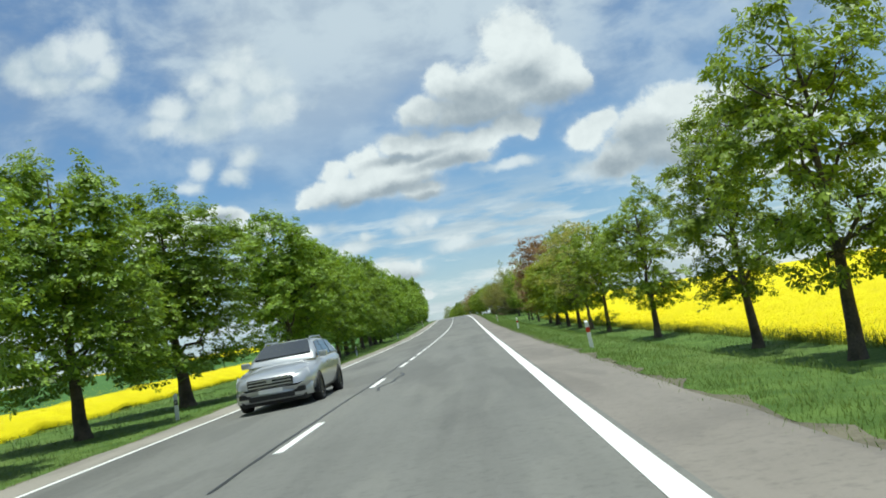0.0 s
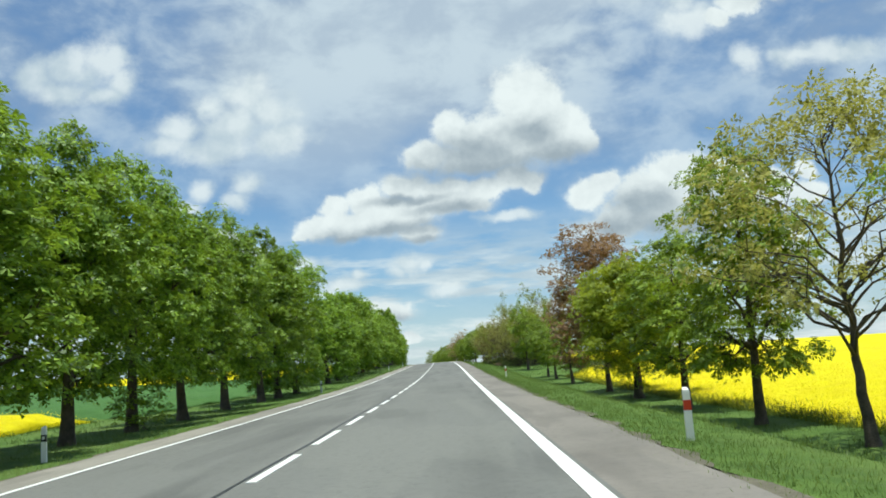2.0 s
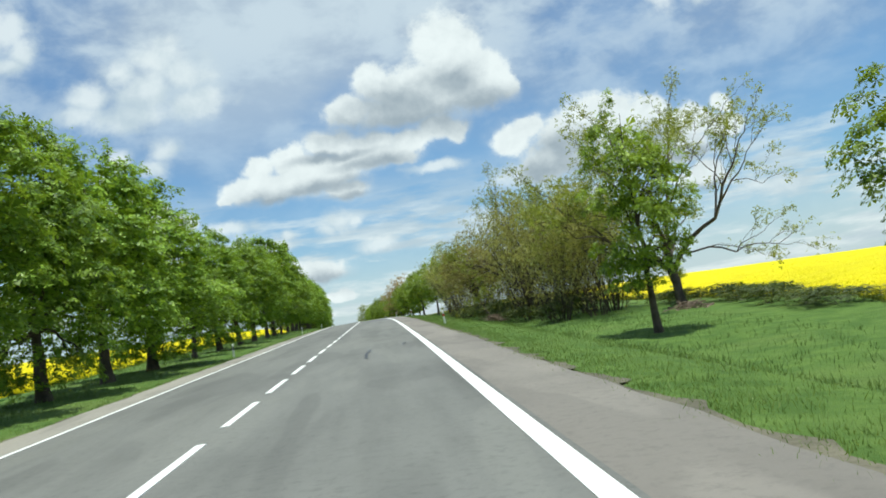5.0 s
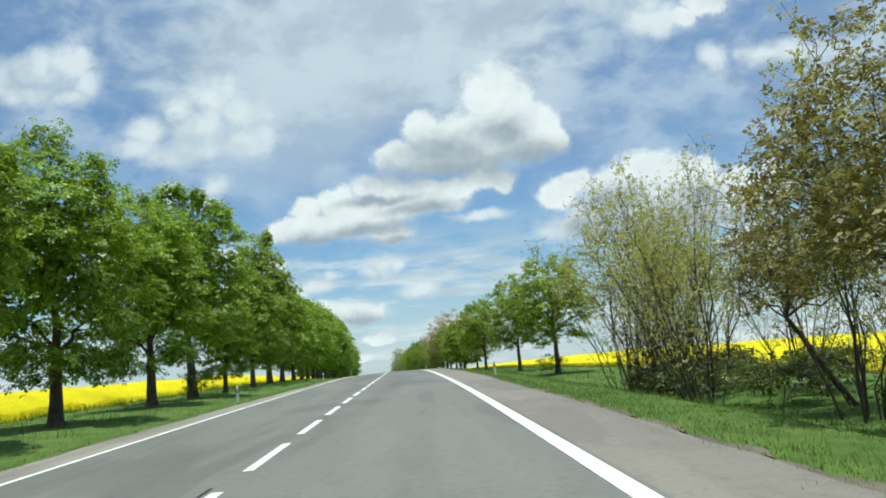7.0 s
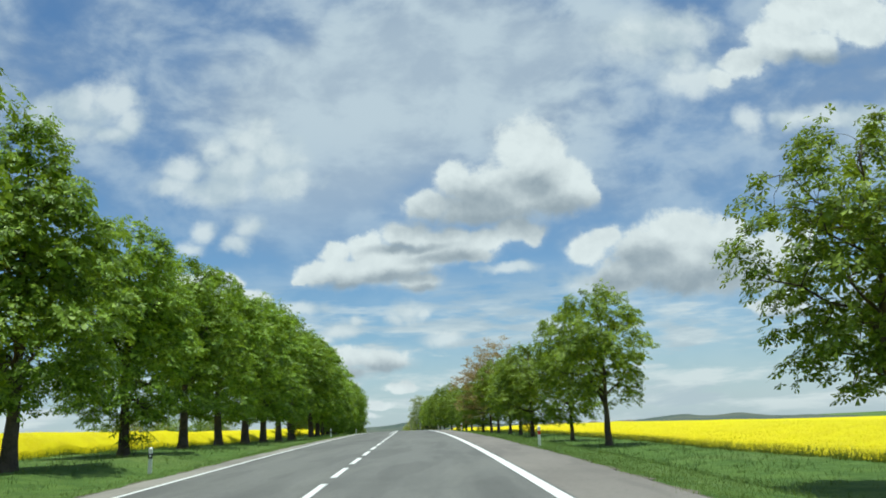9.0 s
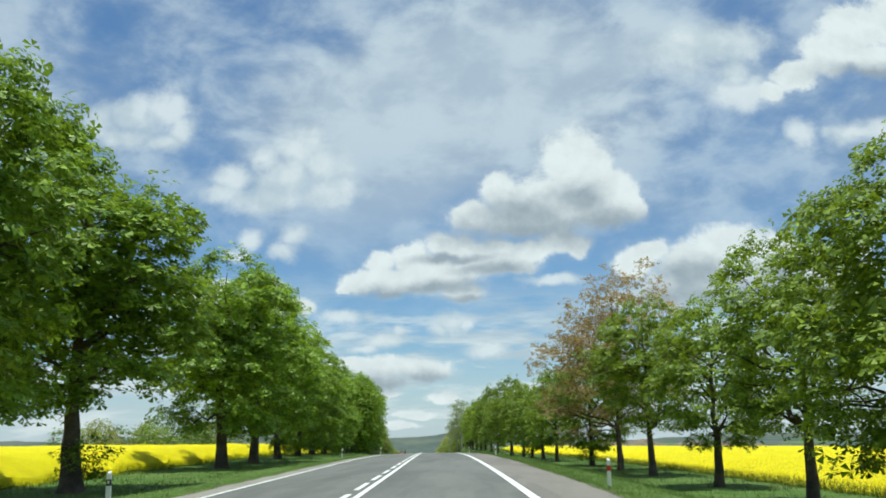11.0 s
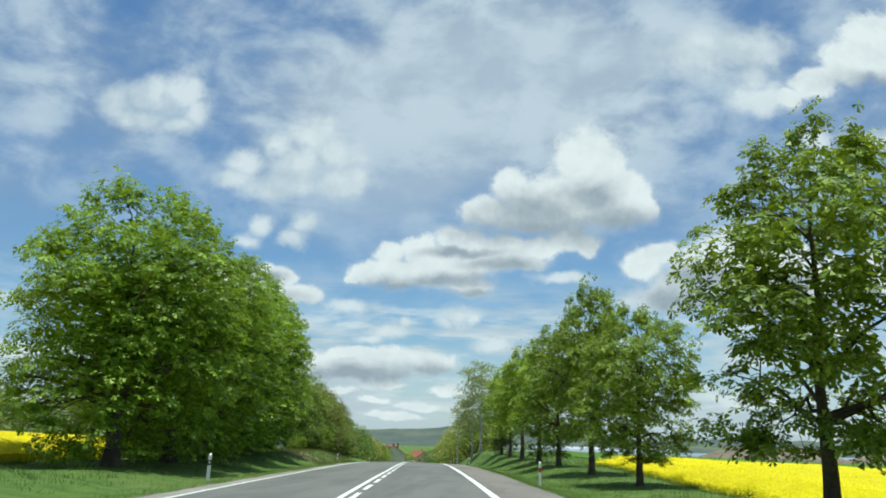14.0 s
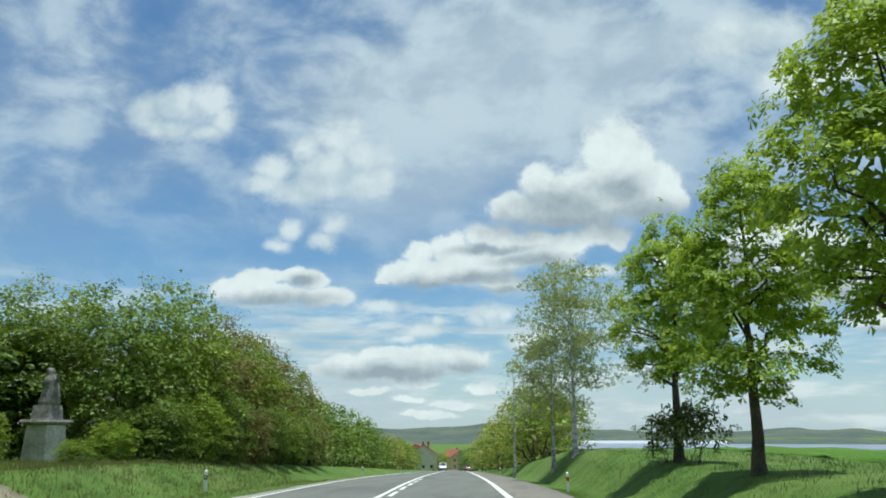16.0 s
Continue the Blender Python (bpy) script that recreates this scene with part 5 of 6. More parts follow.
# trees that close in on the road below
for i in range(14):
    y = 570 + i * 9 + dice.uniform(-2, 2)
    far_tree.set(i % 3, -11.5 - (i % 2) * 2 + dice.uniform(-0.5, 0.5), y, dice.uniform(0, 6.28), 0.95, 0.9)
    far_tree.set((i + 1) % 3, 11.5 + (i % 2) * 2 + dice.uniform(-0.5, 0.5), y, dice.uniform(0, 6.28), 0.95, 0.9)

# leafy shoots at the feet of some trees
shoots = Grove([make_tree("sucker_bush", "leafy green shoots at the foot of a roadside tree", "bush", 85, 1.9, 0.8, 0.3, 0.9, 0.014, 26, 12, 0.17, SPRAY, (M_BARK, M_LEAF2), low=-0.8, hollow=0.3, cluster_r=0.35, limbs=6, stems=6, group="shoots at the trees")])
for y in (56.3, 87.6, 222.7, 296.8, 337.0, 365.6, 414.8, 421.6, 443.0):
    shoots.set(0, row_r(y) - 0.2, y + 0.2, y, dice.uniform(0.8, 1.15), dice.uniform(0.7, 1.2))
for y in (74.1, 130.0, 176.0, 211.5, 256.7, 308.5, 345.0):
    shoots.set(0, row_l(y) + 0.2, y + 0.2, y, dice.uniform(0.8, 1.15), dice.uniform(0.7, 1.1))

# weeds on the bank by the statue, bushes at the foot of the wood and a bare tree in it
stuff("bank_weeds", scatter_mesh("bank_weeds", tufted(3200, 9, lambda n, y: -RNG.uniform(5.6, 12.5, n), 426, 462, 0.14), blades(0.06, 0.22, 0.010), M_WEED), "long pale weeds on the bank", "weeds")
dead = make_tree("bare_tree", "dark leafless tree among green shrubs", "tree", 133, 9.6, 2.4, 3.0, 3.4, 0.14, 60, 4, 0.08, SPRAY, (M_BARK, M_LEAF_BUSH), limbs=34)
dead.matrix_basis = planted(None, -10.6, 461.5, 0.3, 0.9, 0.92)

# ------------------------------------------------------------------ roadside things


def make_post(red):
    """A marker post: tapered plastic body with a slanting head and a coloured band."""
    if red:
        ob = thing("marker_post", "white plastic marker post with a red band in the grass", "marker post", "marker posts along our lane")
    else:
        ob = thing("marker_post", "white plastic marker post with a black band in the grass", "marker post", "marker posts across the road")

    def ring(z, w, d, dz=0.0):
        return [(-w, -d, z), (w, -d, z), (w * 0.75, d, z + dz), (-w * 0.75, d, z + dz)]

    part("body", loft_bm([ring(-0.15, 0.065, 0.05), ring(0.3, 0.063, 0.048), ring(0.54, 0.061, 0.046)]), M_WHITE, ob)
    part("band", loft_bm([ring(0.54, 0.062, 0.047), ring(0.72, 0.061, 0.046)]), M_RED if red else M_BLACK, ob, "dull red reflector band" if red else "black band")
    part("head", loft_bm([ring(0.72, 0.060, 0.045), ring(0.86, 0.059, 0.044), ring(0.90, 0.050, 0.040, 0.05)]), M_WHITE, ob)
    if not red:
        part("reflector", box_bm(-0.028, 0.028, -0.056, -0.046, 0.60, 0.68, 0.004), M_WHITE, ob, "small white reflector")
    return ob


def post_row(red, places):
    first = make_post(red)
    for i, (r, y, tilt) in enumerate(places):
        p = spot(r, y)
        m = Matrix.LocRotScale(p, Euler((0, radians(tilt), 0)), (0.86, 0.86, 0.95 if 390 < y < 400 else 0.77))
        if i == 0:
            keep = m
        else:
            copy_thing(first, m)
    first.matrix_basis = keep


post_row(True, [(5.55, 22.6, -2), (5.6, 57.2, 1), (5.8, 100.5, 0), (5.65, 161.0, -3), (5.9, 207.5, -2), (6.0, 254.5, 1), (6.1, 304.0, 1), (6.1, 350.2, -1), (6.15, 397.0, 0), (6.2, 449.0, -1), (6.2, 502, 0), (6.2, 556, 1)])
post_row(False, [(-6.1, 24.2, 2), (-6.1, 63.0, 0), (-6.0, 100.0, -1), (-5.8, 162.0, 1), (-5.7, 204.6, 0), (-5.9, 247.5, 1), (-5.7, 300.0, -1), (-5.8, 347.0, 1), (-5.45, 392.7, 2), (-6.24, 444.7, 0), (-6.0, 490, 0), (-6.0, 540, 0)])


def stake(r, y, h, tilt):
    ob = thing("wooden_stake", "short weathered wooden stake with a red top in the grass", "stake", "stakes by the track", planted(None, r, y, 0.4, 1.0) @ pose(0, 0, 0, tilt, tilt * 0.7, 0))
    part("stick", box_bm(-0.025, 0.025, -0.025, 0.025, -0.1, h - 0.09, 0.006), M_WOOD, ob)
    part("tip", box_bm(-0.026, 0.026, -0.026, 0.026, h - 0.09, h, 0.006), M_RED, ob, "red painted top")


stake(-14.4, 438.0, 0.75, 2)
stake(-13.9, 442.0, 0.95, 7)

pole = thing("sign_pole", "thin dark steel pole beside a tree", "pole", "", planted(None, 8.9, 447.0, 0, 1.0))
part("shaft", loft_bm([[(0.03 * math.cos(a * 0.785), 0.03 * math.sin(a * 0.785), z) for a in range(8)] for z in (-0.2, 1.26)]), M_BLACK, pole)
part("cap", box_bm(-0.09, 0.09, -0.05, 0.05, 1.26, 1.38, 0.01), M_BLACK, pole)


# ------------------------------------------------------------------ vehicles


def wheel(parent, x, y, r, w):
    """Tyre with a rounded tread, rim and hub, axle along x."""
    prof = [(r * 0.66, -w / 2), (r * 0.93, -w / 2), (r, -w * 0.32), (r, w * 0.32), (r * 0.93, w / 2), (r * 0.66, w / 2)]
    n = 24
    rings = []
    for k in range(n):
        a = 2 * math.pi * k / n
        rings.append([(x + o, y + q * math.cos(a), r + q * math.sin(a)) for q, o in prof])
    t = part("wheel", loft_bm(rings + [rings[0]], caps=False), M_RUBBER, parent, "", True)
    s = 1 if x > 0 else -1
    bm = bmesh.new()
    f = x + s * w * 0.36
    for k in range(10):
        a = 2 * math.pi * (k + 0.5) / 10
        c, d = math.cos(a), math.sin(a)
        q = []
        for rad, wd in ((r * 0.12, r * 0.10), (r * 0.66, r * 0.13)):
            for sgn in (-1, 1):
                q.append((f, y + c * rad - d * wd * sgn, r + d * rad + c * wd * sgn))
        vs = [bm.verts.new(p) for p in q] + [bm.verts.new((p[0] - s * 0.03, p[1], p[2])) for p in q]
        for ids in ((0, 1, 3, 2), (4, 6, 7, 5), (0, 4, 5, 1), (2, 3, 7, 6), (0, 2, 6, 4), (1, 5, 7, 3)):
            bm.faces.new([vs[i] for i in ids])
    part("rim", bm, M_STEEL, t, "silver spoked alloy rim")
    disc = loft_bm([[(f - s * 0.05, y + r * 0.67 * math.cos(k * 0.2618), r + r * 0.67 * math.sin(k * 0.2618)) for k in range(24)], [(f - s * 0.07, y + r * 0.67 * math.cos(k * 0.2618), r + r * 0.67 * math.sin(k * 0.2618)) for k in range(24)]])
    part("hub", disc, M_BLACK, t)


def make_car(label, paint, name="car", estate=True, group=""):
    """An estate car, front towards -y, standing on z = 0."""
    ob = thing(name, label, "car", group)
    L = [(-2.36, 0.42, 0.60, 0.56), (-2.28, 0.36, 0.70, 0.72), (-2.05, 0.30, 0.78, 0.84), (-1.6, 0.24, 0.84, 0.895), (-1.0, 0.22, 0.92, 0.91), (-0.75, 0.22, 0.965, 0.91), (0.0, 0.22, 0.97, 0.912), (1.0, 0.22, 0.985, 0.912), (1.6, 0.24, 0.99, 0.90), (2.1, 0.30, 1.0, 0.87), (2.34, 0.38, 0.98, 0.80), (2.40, 0.46, 0.90, 0.72)]
    rings = []
    for y, zl, zh, hw in L:
        arch = 0.0
        for wy in (-1.36, 1.35):
            arch = max(arch, 0.42 * max(0.0, 1 - ((y - wy) / 0.36) ** 2) ** 0.5 if abs(y - wy) < 0.36 else 0.0)
        zb = zl
        pts = [(0, zb), (hw * 0.86, zb), (hw * 0.97, zb + 0.10), (hw, (zb + zh) / 2), (hw * 0.985, zh - 0.12), (hw * 0.90, zh - 0.015), (hw * 0.5, zh + 0.035), (0, zh + 0.045)]
        half = [(x, y, z) for x, z in pts]
        rings.append(half + [(-x, y, z) for x, _, z in reversed(half[1:-1])])
    part("body", loft_bm(rings), paint, ob, "", True)
    # wheel wells
    for sx in (-1, 1):
        for wy in (-1.36, 1.35):
            ring = [[(sx * q, wy + 0.355 * math.cos(k * math.pi / 12), 0.31 + 0.365 * math.sin(k * math.pi / 12)) for k in range(13)] + [(sx * q, wy - 0.355, 0.2), (sx * q, wy + 0.355, 0.2)] for q in (0.60, 0.914)]
            part("wheel_arch", loft_bm(ring), M_BLACK, ob, "dark wheel arch")
            wheel(ob, sx * 0.825, wy, 0.317, 0.215)
    # cabin
    end = 2.22 if estate else 1.55
    C = [(-0.98, 0.965, 0.74, 0.02), (-0.45, 1.22, 0.665, 0.0), (-0.10, 1.385, 0.61, 0.0), (0.45, 1.445, 0.60, 0.0), (1.1, 1.435, 0.60, 0.0), (end - 0.45, 1.395, 0.59, 0.0), (end - 0.05, 1.16, 0.63, 0.0), (end + 0.06, 1.0, 0.70, 0.0)]
    rings = []
    for y, zt, ht, _ in C:
        hb = 0.80
        zb = 0.955
        zt = max(zt, zb + 0.012)
        k = (zt - zb) / 0.49
        wt = hb + (ht - hb) * k
        half = [(0, zb), (hb, zb), (wt, zt - 0.05 * k), (wt * 0.86, zt), (0, zt + 0.015)]
        rings.append([(x, y, z) for x, z in half] + [(-x, y, z) for x, z in reversed(half[1:-1])])
    part("cabin", loft_bm(rings), paint, ob, "", True)

    def pane(name, quad, lab, off):
        bm = bmesh.new()
        a = [bm.verts.new(p) for p in quad]
        b = [bm.verts.new(Vector(p) - Vector(off)) for p in quad]
        bm.faces.new(a)
        bm.faces.new(list(reversed(b)))
        for i in range(len(a)):
            j = (i + 1) % len(a)
            bm.faces.new((a[i], b[i], b[j], a[j]))
        bmesh.ops.recalc_face_normals(bm, faces=bm.faces)
        part(name, bm, M_GLASS, ob, lab)

    pane("windscreen", [(-0.665, -0.74, 1.10), (0.665, -0.74, 1.10), (0.535, -0.13, 1.395), (-0.535, -0.13, 1.395)], "dark tinted windscreen", (0, 0.01, -0.03))
    pane("rear_window", [(-0.60, end - 0.02, 1.12), (0.60, end - 0.02, 1.12), (0.50, end - 0.36, 1.375), (-0.50, end - 0.36, 1.375)], "dark rear window", (0, -0.01, -0.03))
    for sx in (-1, 1):
        pane("side_window", [(sx * 0.806, -0.62, 1.005), (sx * 0.806, 0.30, 1.005), (sx * 0.650, 0.30, 1.375), (sx * 0.655, -0.08, 1.345)], "dark side window", (sx * 0.03, 0, 0))
        pane("side_window", [(sx * 0.806, 0.36, 1.005), (sx * 0.806, 1.15, 1.005), (sx * 0.648, 1.12, 1.37), (sx * 0.650, 0.36, 1.375)], "dark side window", (sx * 0.03, 0, 0))
        if estate:
            pane("side_window", [(sx * 0.806, 1.22, 1.01), (sx * 0.79, 2.0, 1.03), (sx * 0.66, 1.76, 1.33), (sx * 0.648, 1.2, 1.365)], "dark rear side window", (sx * 0.03, 0, 0))
        part("roof_rail", loft_bm([[(sx * 0.545 + 0.018 * math.cos(k * 1.047), y, z + 0.018 * math.sin(k * 1.047)) for k in range(6)] for y, z in ((-0.05, 1.42), (0.1, 1.475), (1.3, 1.475), (1.6, 1.42))]), M_STEEL, ob, "silver roof rail")
        mir = part("wing_mirror", box_bm(sx * 0.93 - 0.10, sx * 0.93 + 0.10, -0.70, -0.56, 0.96, 1.10, 0.035), paint, ob)
        part("mirror_glass", box_bm(sx * 0.93 - 0.08, sx * 0.93 + 0.08, -0.56, -0.552, 0.975, 1.085), M_GLASS, mir)
        part("headlight", loft_bm([[(sx * 0.54, -2.24, 0.58), (sx * 0.80, -2.02, 0.62), (sx * 0.76, -1.94, 0.81), (sx * 0.53, -2.20, 0.74)], [(sx * 0.54, -2.30, 0.585), (sx * 0.835, -2.05, 0.625), (sx * 0.79, -1.96, 0.825), (sx * 0.53, -2.255, 0.755)]]), M_LAMP, ob, "clear swept-back headlight")
        part("fog_light", box_bm(sx * 0.60 - 0.13, sx * 0.60 + 0.13, -2.325, -2.22, 0.33, 0.44, 0.02), M_BLACK, ob, "dark fog light recess")
        part("tail_light", box_bm(sx * 0.66 - 0.14, sx * 0.66 + 0.14, 2.33, 2.39, 0.72, 0.88, 0.02), M_LAMP_RED, ob, "red tail light")
        for hy in (-0.15, 0.85):
            part("door_handle", box_bm(sx * 0.915 - 0.02, sx * 0.915 + 0.02, hy, hy + 0.2, 0.80, 0.83, 0.008), paint, ob)
    grille = part("grille", box_bm(-0.50, 0.50, -2.385, -2.28, 0.52, 0.72, 0.03), M_BLACK, ob, "black grille with chrome bars")
    for z in (0.555, 0.62, 0.685):
        part("grille_bar", box_bm(-0.47, 0.47, -2.395, -2.38, z - 0.012, z + 0.012), M_STEEL, grille, "chrome bar")
    part("badge", box_bm(-0.06, 0.06, -2.415, -2.40, 0.60, 0.70, 0.004), M_STEEL, grille, "plain chrome badge")
    rings = []
    for x in (-0.84, -0.70, -0.45, -0.2, 0.0, 0.2, 0.45, 0.70, 0.84):
        y = -2.385 + 0.30 * abs(x / 0.84) ** 2.6
        rings.append([(x, y + 0.03, 0.23), (x, y, 0.28), (x, y - 0.012, 0.36), (x, y, 0.44), (x, y + 0.05, 0.49), (x, y + 0.22, 0.50), (x, y + 0.22, 0.23)])
    bumper = part("bumper", loft_bm(rings), paint, ob, "", True)
    part("air_intake", box_bm(-0.50, 0.50, -2.402, -2.34, 0.26, 0.37, 0.012), M_BLACK, bumper, "black lower air intake")
    part("number_plate", box_bm(-0.26, 0.26, -2.418, -2.404, 0.40, 0.49), M_WHITE, bumper, "white number plate")
    part("rear_plate", box_bm(-0.26, 0.26, 2.40, 2.412, 0.62, 0.73), M_WHITE, ob, "white number plate")
    part("underbody", box_bm(-0.72, 0.72, -2.2, 2.2, 0.15, 0.30, 0.03), M_BLACK, ob)
    return ob


silver_car = make_car("silver estate car driving in the oncoming lane", M_SILVER)
silver_car.matrix_basis = along(-1.95, 20.75) @ pose(0, 0, 0, 0, 0, 0)


def make_van(label, paint):
    ob = thing("van", label, "van")
    prof = [(-2.4, 0.35), (-2.45, 0.75), (-2.2, 1.05), (-1.45, 1.30), (-0.95, 1.95), (2.4, 2.0), (2.5, 1.8), (2.5, 0.35)]
    rings = [[(x * (1 if z < 1.3 else 0.9), y, z) for y, z in prof] for x in (-0.95, -0.9, 0.9, 0.95)]
    rings[0] = [(x, y * 0.985, z * 0.98) for x, y, z in rings[0]]
    rings[3] = [(x, y * 0.985, z * 0.98) for x, y, z in rings[3]]
    part("body", loft_bm(rings), paint, ob)
    part("windscreen", loft_bm([[(-0.74, -1.44, 1.36), (0.74, -1.44, 1.36), (0.70, -1.0, 1.90), (-0.70, -1.0, 1.90)], [(-0.74, -1.48, 1.37), (0.74, -1.48, 1.37), (0.70, -1.04, 1.91), (-0.70, -1.04, 1.91)]]), M_GLASS, ob, "dark windscreen")
    part("bumper", box_bm(-0.9, 0.9, -2.52, -2.40, 0.33, 0.58, 0.04), M_BLACK, ob)
    part("rear_door", box_bm(-0.78, 0.78, 2.49, 2.53, 0.5, 1.75, 0.02), paint, ob)
    part("rear_window", box_bm(-0.6, 0.6, 2.53, 2.54, 1.2, 1.65), M_GLASS, ob, "dark rear window")
    for sx in (-1, 1):
        part("headlight", box_bm(sx * 0.7 - 0.14, sx * 0.7 + 0.14, -2.47, -2.36, 0.72, 0.92, 0.02), M_LAMP, ob)
        part("tail_light", box_bm(sx * 0.85 - 0.07, sx * 0.85 + 0.07, 2.48, 2.54, 0.7, 1.1, 0.02), M_LAMP_RED, ob)
        for wy in (-1.55, 1.55):
            wheel(ob, sx * 0.82, wy, 0.34, 0.22)
    return ob


van = make_van("white van far down the road", M_CARWHITE)
van.matrix_basis = along(-1.9, 640.0)
c2 = make_car("dark red car far down the road", M_CARRED, estate=False)
c2.matrix_basis = along(4.6, 652.0)
c3 = make_car("dark blue car parked by the road below", M_CARDARK, estate=False)
c3.matrix_basis = along(6.6, 664.0)


# ------------------------------------------------------------------ statue
PED = spot(-12.2, 445.2)
PED.z -= 0.1
ped = thing("stone_pedestal", "tall sandstone pedestal with a cornice, patched with lichen", "pedestal", "", Matrix.LocRotScale(PED, Euler((0, 0, radians(-14))), (1.12, 1.12, 0.86)))


def block(z0, z1, a0, a1, n=1):
    rings = []
    for k in range(n + 1):
        t = k / n
        a = a0 + (a1 - a0) * t
        z = z0 + (z1 - z0) * t
        c = a * 0.06
        rings.append([(a, -a + c, z), (a, a - c, z), (a - c, a, z), (-a + c, a, z), (-a, a - c, z), (-a, -a + c, z), (-a + c, -a, z), (a - c, -a, z)])
    return rings


part("plinth", loft_bm(block(-0.2, 0.28, 0.52, 0.50)), M_STONE, ped)
part("die", loft_bm(block(0.28, 1.62, 0.47, 0.40, 3)), M_STONE, ped, "pale worn sandstone block")
part("cornice", loft_bm(block(1.62, 1.68, 0.43, 0.52) + block(1.74, 1.84, 0.57, 0.54)), M_STONE_D, ped, "dark weathered cornice")
part("upper_block", loft_bm(block(1.84, 2.42, 0.34, 0.30, 2)), M_STONE_D, ped, "dark mossy upper block")


def statue_mesh():
    """A plain standing stone figure, draped and weathered."""
    rng = np.random.default_rng(4)
    prof = [(0.0, 0.34), (0.18, 0.36), (0.5, 0.30), (0.85, 0.25), (1.10, 0.27), (1.30, 0.26), (1.42, 0.13), (1.50, 0.11), (1.60, 0.14), (1.72, 0.13), (1.80, 0.05)]
    rings = []
    for z, r in prof:
        lean = 0.10 * math.sin(z * 1.9)
        rings.append([(lean + r * (1.15 + 0.16 * math.sin(3 * a + z * 4)) * math.cos(a) + rng.normal(0, 0.012), r * (0.85 + 0.14 * math.sin(4 * a - z * 3)) * math.sin(a) + rng.normal(0, 0.012), z) for a in [2 * math.pi * k / 20 for k in range(20)]])
    bm = loft_bm(rings)
    arm = tube([(0.24, -0.05, 1.25), (0.46, -0.12, 1.12), (0.50, -0.16, 1.42)], [0.10, 0.085, 0.06], 8)
    vs = [bm.verts.new(tuple(p)) for p in arm[0]]
    for f in arm[1]:
        bm.faces.new([vs[i] for i in f])
    return bm_mesh("statue", bm, M_STONE_D, True)


tagged(new("statue", statue_mesh()), "dark weathered stone statue on a pedestal", "statue").matrix_basis = Matrix.LocRotScale(PED + Vector((0, 0, 2.42 * 0.86)), Euler((0, 0, radians(-14))), (0.95, 0.95, 0.72))

# rubble beside the track
rub = bmesh.new()
rr = random.Random(8)
for i in range(46):
    p = spot(-7.6 + rr.gauss(0, 0.7), 427.2 + rr.gauss(0, 0.9))
    g = bmesh.ops.create_icosphere(rub, subdivisions=1, radius=rr.uniform(0.06, 0.2))
    for v in g["verts"]:
        v.co = Vector((v.co.x * rr.uniform(0.8, 1.2), v.co.y, v.co.z * 0.6)) + p
stuff("rubble", bm_mesh("rubble", rub, M_SOIL), "low heap of reddish rubble in the grass", "rubble")



def brush_pile(r0, y0, a, b, h, n, seed):
    """Cut dead branches thrown on a heap."""
    rng = np.random.default_rng(seed)
    wood = Limbs()
    for _ in range(n):
        u, v = rng.normal(0, 0.42, 2)
        p = np.array(spot(r0 + a * u, y0 + b * v))
        p[2] += 0.02 + h * max(0.0, 1 - u * u - v * v) * rng.uniform(0.1, 1)
        t = rng.uniform(0, math.pi)
        d = np.array([math.cos(t), math.sin(t), rng.normal(0, 0.25)]) * rng.uniform(0.2, 0.55)
        wood.add(bent(rng, p - d, p + d, 4, 0.03, 0.03), rng.uniform(0.012, 0.035) * np.array([1, 0.9, 0.7, 0.4]), 4)
    stuff("brushwood", mesh_from("brushwood", wood.v, wood.f, M_DEADWOOD), "heap of cut dead branches in the grass", "brushwood")


M_DEADWOOD = worn("dead_wood", (0.13, 0.095, 0.065), (0.30, 0.23, 0.17), 2.0, 24.0, 0.95, 0.01, 0.5)
brush_pile(9.8, 171.6, 0.85, 0.8, 0.42, 110, 3)
brush_pile(15.9, 152.3, 1.0, 0.8, 0.3, 70, 4)

# heaps of soil by the field on our side
for cx, cy, a, b, h in ((40, 472, 6.0, 4, 1.9), (49, 476, 7, 4, 2.3), (59, 475, 7, 4, 2.0), (69, 474, 8, 4, 2.2)):
    base = spot(cx, cy)
    rings = []
    for t in (0.0, 0.3, 0.6, 0.85, 1.0):
        rad = 1 - t
        rings.append([(base.x + a * max(rad, 0.02) * math.cos(k * 0.314) * (1 + 0.15 * math.sin(k * 2.1 + cx)), base.y + b * max(rad, 0.02) * math.sin(k * 0.314), base.z - 0.3 + h * (1 - rad ** 1.7) * (1 + 0.12 * math.sin(k * 1.7 + t * 5))) for k in range(20)])
    bmd = loft_bm(rings)
    me = bm_mesh("soil_mound", bmd, M_SOIL, True)
    tagged(new("soil_mound", me), "long mound of bare brown soil at the field edge", "soil mound", "soil mounds at the field")

# foil-covered fields far off, laid out by bearing from the camera's last place
END_EYE = (-6.0, 416.0, 6.0)


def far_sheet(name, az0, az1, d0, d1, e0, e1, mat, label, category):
    """A flat field far off, set by bearings, distances and sight angles from the last eye point."""
    ex, ey, ez = END_EYE
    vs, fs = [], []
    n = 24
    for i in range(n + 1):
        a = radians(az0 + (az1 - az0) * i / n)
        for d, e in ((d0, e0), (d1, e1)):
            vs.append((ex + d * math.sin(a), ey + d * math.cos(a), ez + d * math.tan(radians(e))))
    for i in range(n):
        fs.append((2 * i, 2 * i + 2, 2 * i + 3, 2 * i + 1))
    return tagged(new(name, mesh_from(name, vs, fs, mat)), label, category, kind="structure")


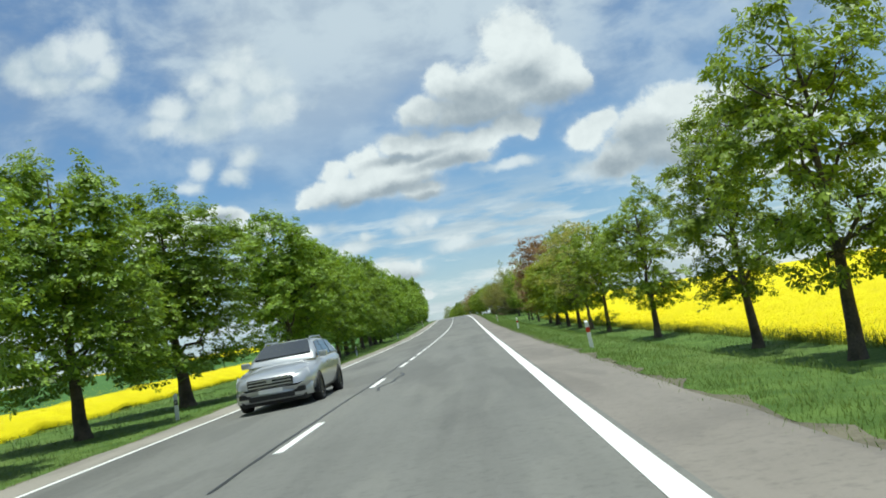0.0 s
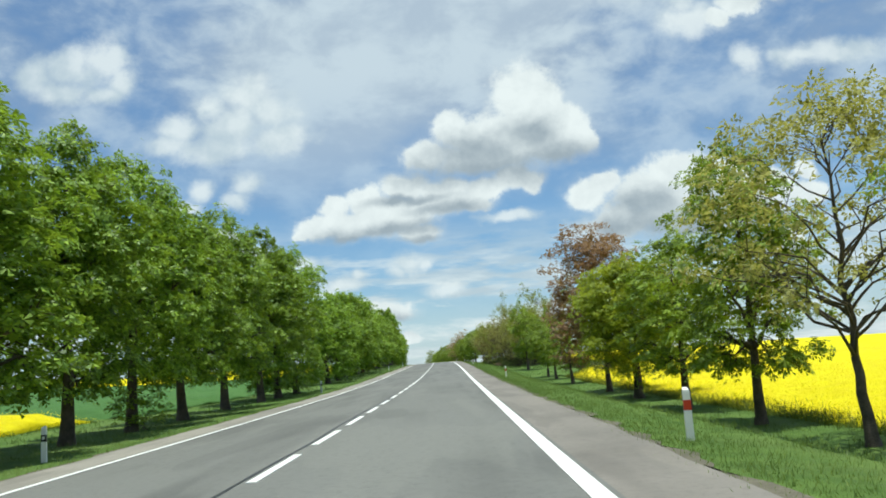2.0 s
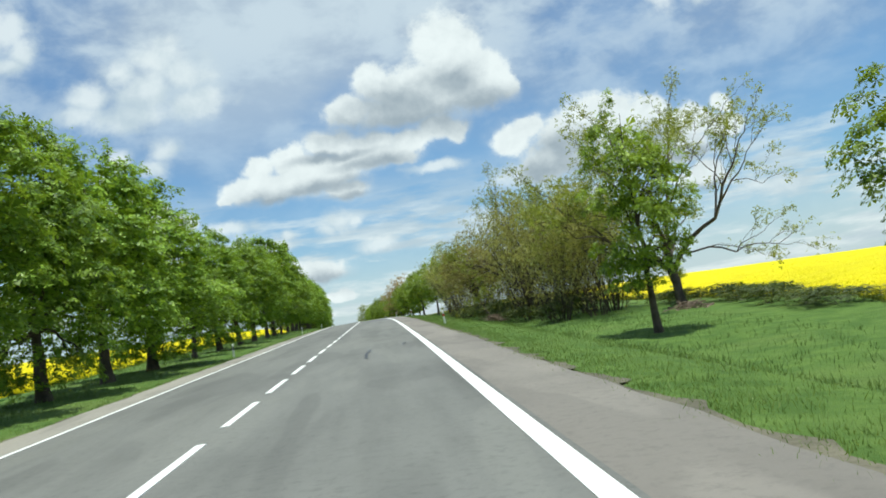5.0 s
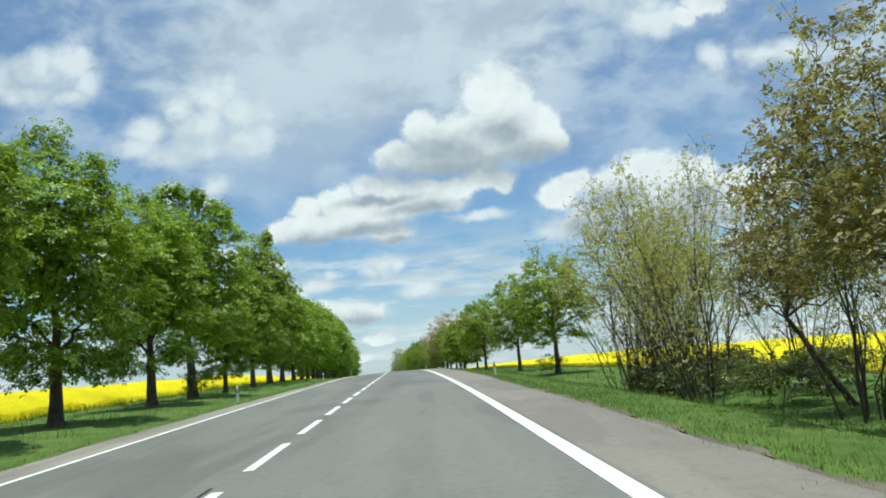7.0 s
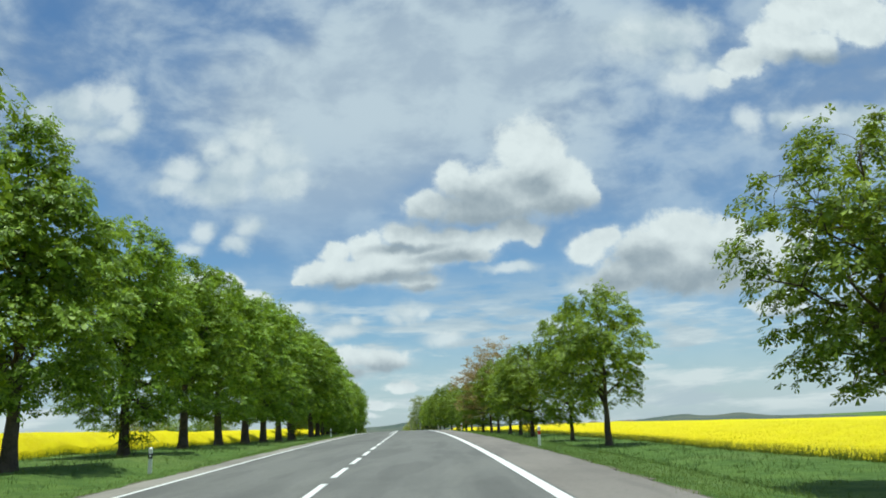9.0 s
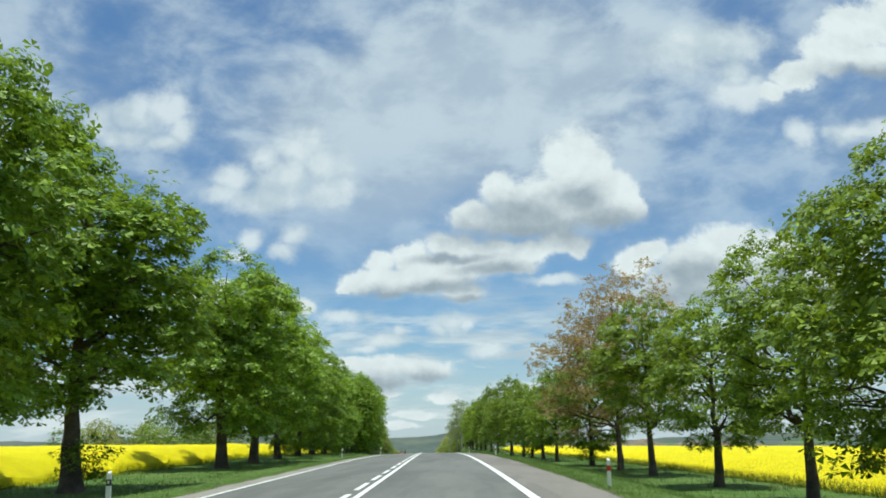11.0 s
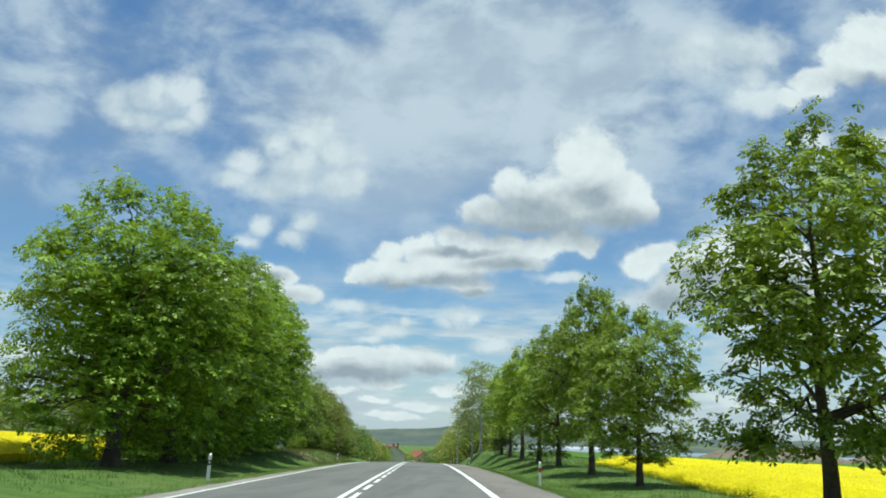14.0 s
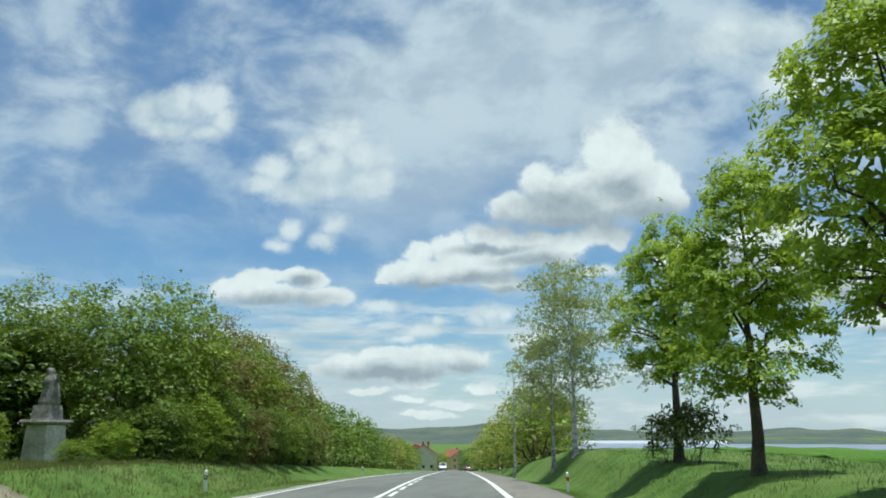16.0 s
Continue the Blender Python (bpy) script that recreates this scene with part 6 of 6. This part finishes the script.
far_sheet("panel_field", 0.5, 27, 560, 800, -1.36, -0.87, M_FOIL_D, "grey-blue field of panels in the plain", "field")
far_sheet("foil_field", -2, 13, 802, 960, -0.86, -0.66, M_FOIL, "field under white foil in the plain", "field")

# hills along the horizon, heights set by sight angles from the last eye point
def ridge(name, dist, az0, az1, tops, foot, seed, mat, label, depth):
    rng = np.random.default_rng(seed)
    ex, ey, ez = END_EYE
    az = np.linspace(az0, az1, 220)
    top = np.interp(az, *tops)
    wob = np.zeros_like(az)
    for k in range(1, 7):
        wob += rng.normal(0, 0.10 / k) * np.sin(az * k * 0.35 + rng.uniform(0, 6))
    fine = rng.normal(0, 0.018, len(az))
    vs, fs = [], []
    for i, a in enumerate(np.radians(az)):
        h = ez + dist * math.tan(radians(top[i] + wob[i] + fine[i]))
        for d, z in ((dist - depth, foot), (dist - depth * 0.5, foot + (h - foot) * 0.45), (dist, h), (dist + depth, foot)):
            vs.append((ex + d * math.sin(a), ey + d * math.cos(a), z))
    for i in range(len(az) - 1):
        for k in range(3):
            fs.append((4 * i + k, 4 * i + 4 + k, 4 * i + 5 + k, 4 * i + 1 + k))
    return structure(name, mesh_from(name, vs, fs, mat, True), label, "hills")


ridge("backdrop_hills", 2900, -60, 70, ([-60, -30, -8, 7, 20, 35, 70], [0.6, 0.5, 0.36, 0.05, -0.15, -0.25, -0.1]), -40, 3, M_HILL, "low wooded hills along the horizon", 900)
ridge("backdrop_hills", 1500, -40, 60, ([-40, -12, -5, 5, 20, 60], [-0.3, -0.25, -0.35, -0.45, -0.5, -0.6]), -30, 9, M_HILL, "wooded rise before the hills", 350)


# ------------------------------------------------------------------ town below
M_WALL = [worn("plaster_" + n, tuple(v * 0.8 for v in c), c, 0.8, 12.0, 0.9, 0.01, 0.3) for n, c in (("cream", (0.66, 0.60, 0.46)), ("white", (0.74, 0.72, 0.68)), ("ochre", (0.62, 0.48, 0.28)), ("grey", (0.46, 0.45, 0.43)))]
M_ROOF = [worn("roof_" + n, tuple(v * 0.7 for v in c), c, 1.0, 9.0, 0.85, 0.03, 0.5) for n, c in (("red", (0.30, 0.11, 0.07)), ("brown", (0.20, 0.12, 0.09)), ("grey", (0.17, 0.17, 0.18)))]


def make_house(label, wall, roof, w, d, h, pitch):
    ob = thing("house", label, "house", "houses of the town")
    part("wall", box_bm(-w / 2, w / 2, -d / 2, d / 2, -1.5, h), wall, ob)
    e = 0.35
    top = h + pitch
    bm = bmesh.new()
    sec = [(-w / 2 - e, h - 0.25), (0, top), (w / 2 + e, h - 0.25), (w / 2 + e, h - 0.05), (0, top + 0.22), (-w / 2 - e, h - 0.05)]
    part("roof", loft_bm([[(x, y, z) for x, z in sec] for y in (-d / 2 - e, d / 2 + e)]), roof, ob)
    bm.free()
    for sy in (-1, 1):
        part("gable", loft_bm([[(-w / 2, sy * (d / 2 - 0.1), h), (w / 2, sy * (d / 2 - 0.1), h), (0, sy * (d / 2 - 0.1), top - 0.1)], [(-w / 2, sy * d / 2, h), (w / 2, sy * d / 2, h), (0, sy * d / 2, top - 0.1)]]), wall, ob)
    part("chimney", box_bm(w * 0.15, w * 0.15 + 0.6, -0.3, 0.3, h + pitch * 0.4, top + 0.9), M_ROOF[0], ob)
    rows = max(1, int(h / 2.8))
    for k in range(rows):
        for i in range(3):
            x = (i - 1) * w / 3.4
            win = part("window", box_bm(x - 0.55, x + 0.55, -d / 2 - 0.05, -d / 2 + 0.1, 0.8 + k * 2.8, 2.2 + k * 2.8), M_WHITE, ob)
            part("pane", box_bm(x - 0.46, x + 0.46, -d / 2 - 0.06, -d / 2 - 0.045, 0.9 + k * 2.8, 2.1 + k * 2.8), M_GLASS, win)
    part("door", box_bm(w * 0.36 - 0.5, w * 0.36 + 0.5, -d / 2 - 0.04, -d / 2 + 0.1, 0.0, 2.1), M_WOOD, ob)
    return ob


kinds = [make_house("cream plastered house with a red tiled roof", M_WALL[0], M_ROOF[0], 9, 10, 5.4, 3.4), make_house("white plastered house with a brown roof", M_WALL[1], M_ROOF[1], 8, 11, 3.4, 3.6), make_house("ochre house with a red tiled roof", M_WALL[2], M_ROOF[0], 10, 9, 5.6, 3.2), make_house("grey flat-gabled town building with a grey roof", M_WALL[3], M_ROOF[2], 14, 10, 6.2, 1.8)]
HOUSES = [(0, -10, 716, 6), (3, 10, 722, -5), (1, 12, 735, 8), (2, -12, 720, -4), (0, 12, 740, 10), (1, -11, 748, 14), (2, 8, 772, -12), (3, -16, 780, 5), (0, 20, 760, 20), (1, -26, 735, -10), (2, 0, 815, 40), (0, -14, 840, 15), (1, 14, 850, -20), (3, -4, 880, 8), (2, 24, 800, 5), (0, -30, 800, 25)]
seen_kind = set()
for k, r, y, turn in HOUSES:
    p = Vector((float(road_x(y)) + r, y, float(road_z(y))))
    m = Matrix.LocRotScale(p, Euler((0, 0, radians(turn))), None)
    if k in seen_kind:
        copy_thing(kinds[k], m)
    else:
        seen_kind.add(k)
        kinds[k].matrix_basis = m
for i in range(18):
    y = 700 + i * 14 + dice.uniform(-4, 4)
    far_tree.set(i % 3, dice.choice((-22, -18, 16, 19, 5, -6)) + dice.uniform(-3, 3), y, dice.uniform(0, 6.28), 1.1, 1.0)
for i in range(26):
    far_tree.set(i % 3, -70 + i * 5.4 + dice.uniform(-2, 2), 900 + (i % 4) * 14, dice.uniform(0, 6.28), 1.3, 1.15)
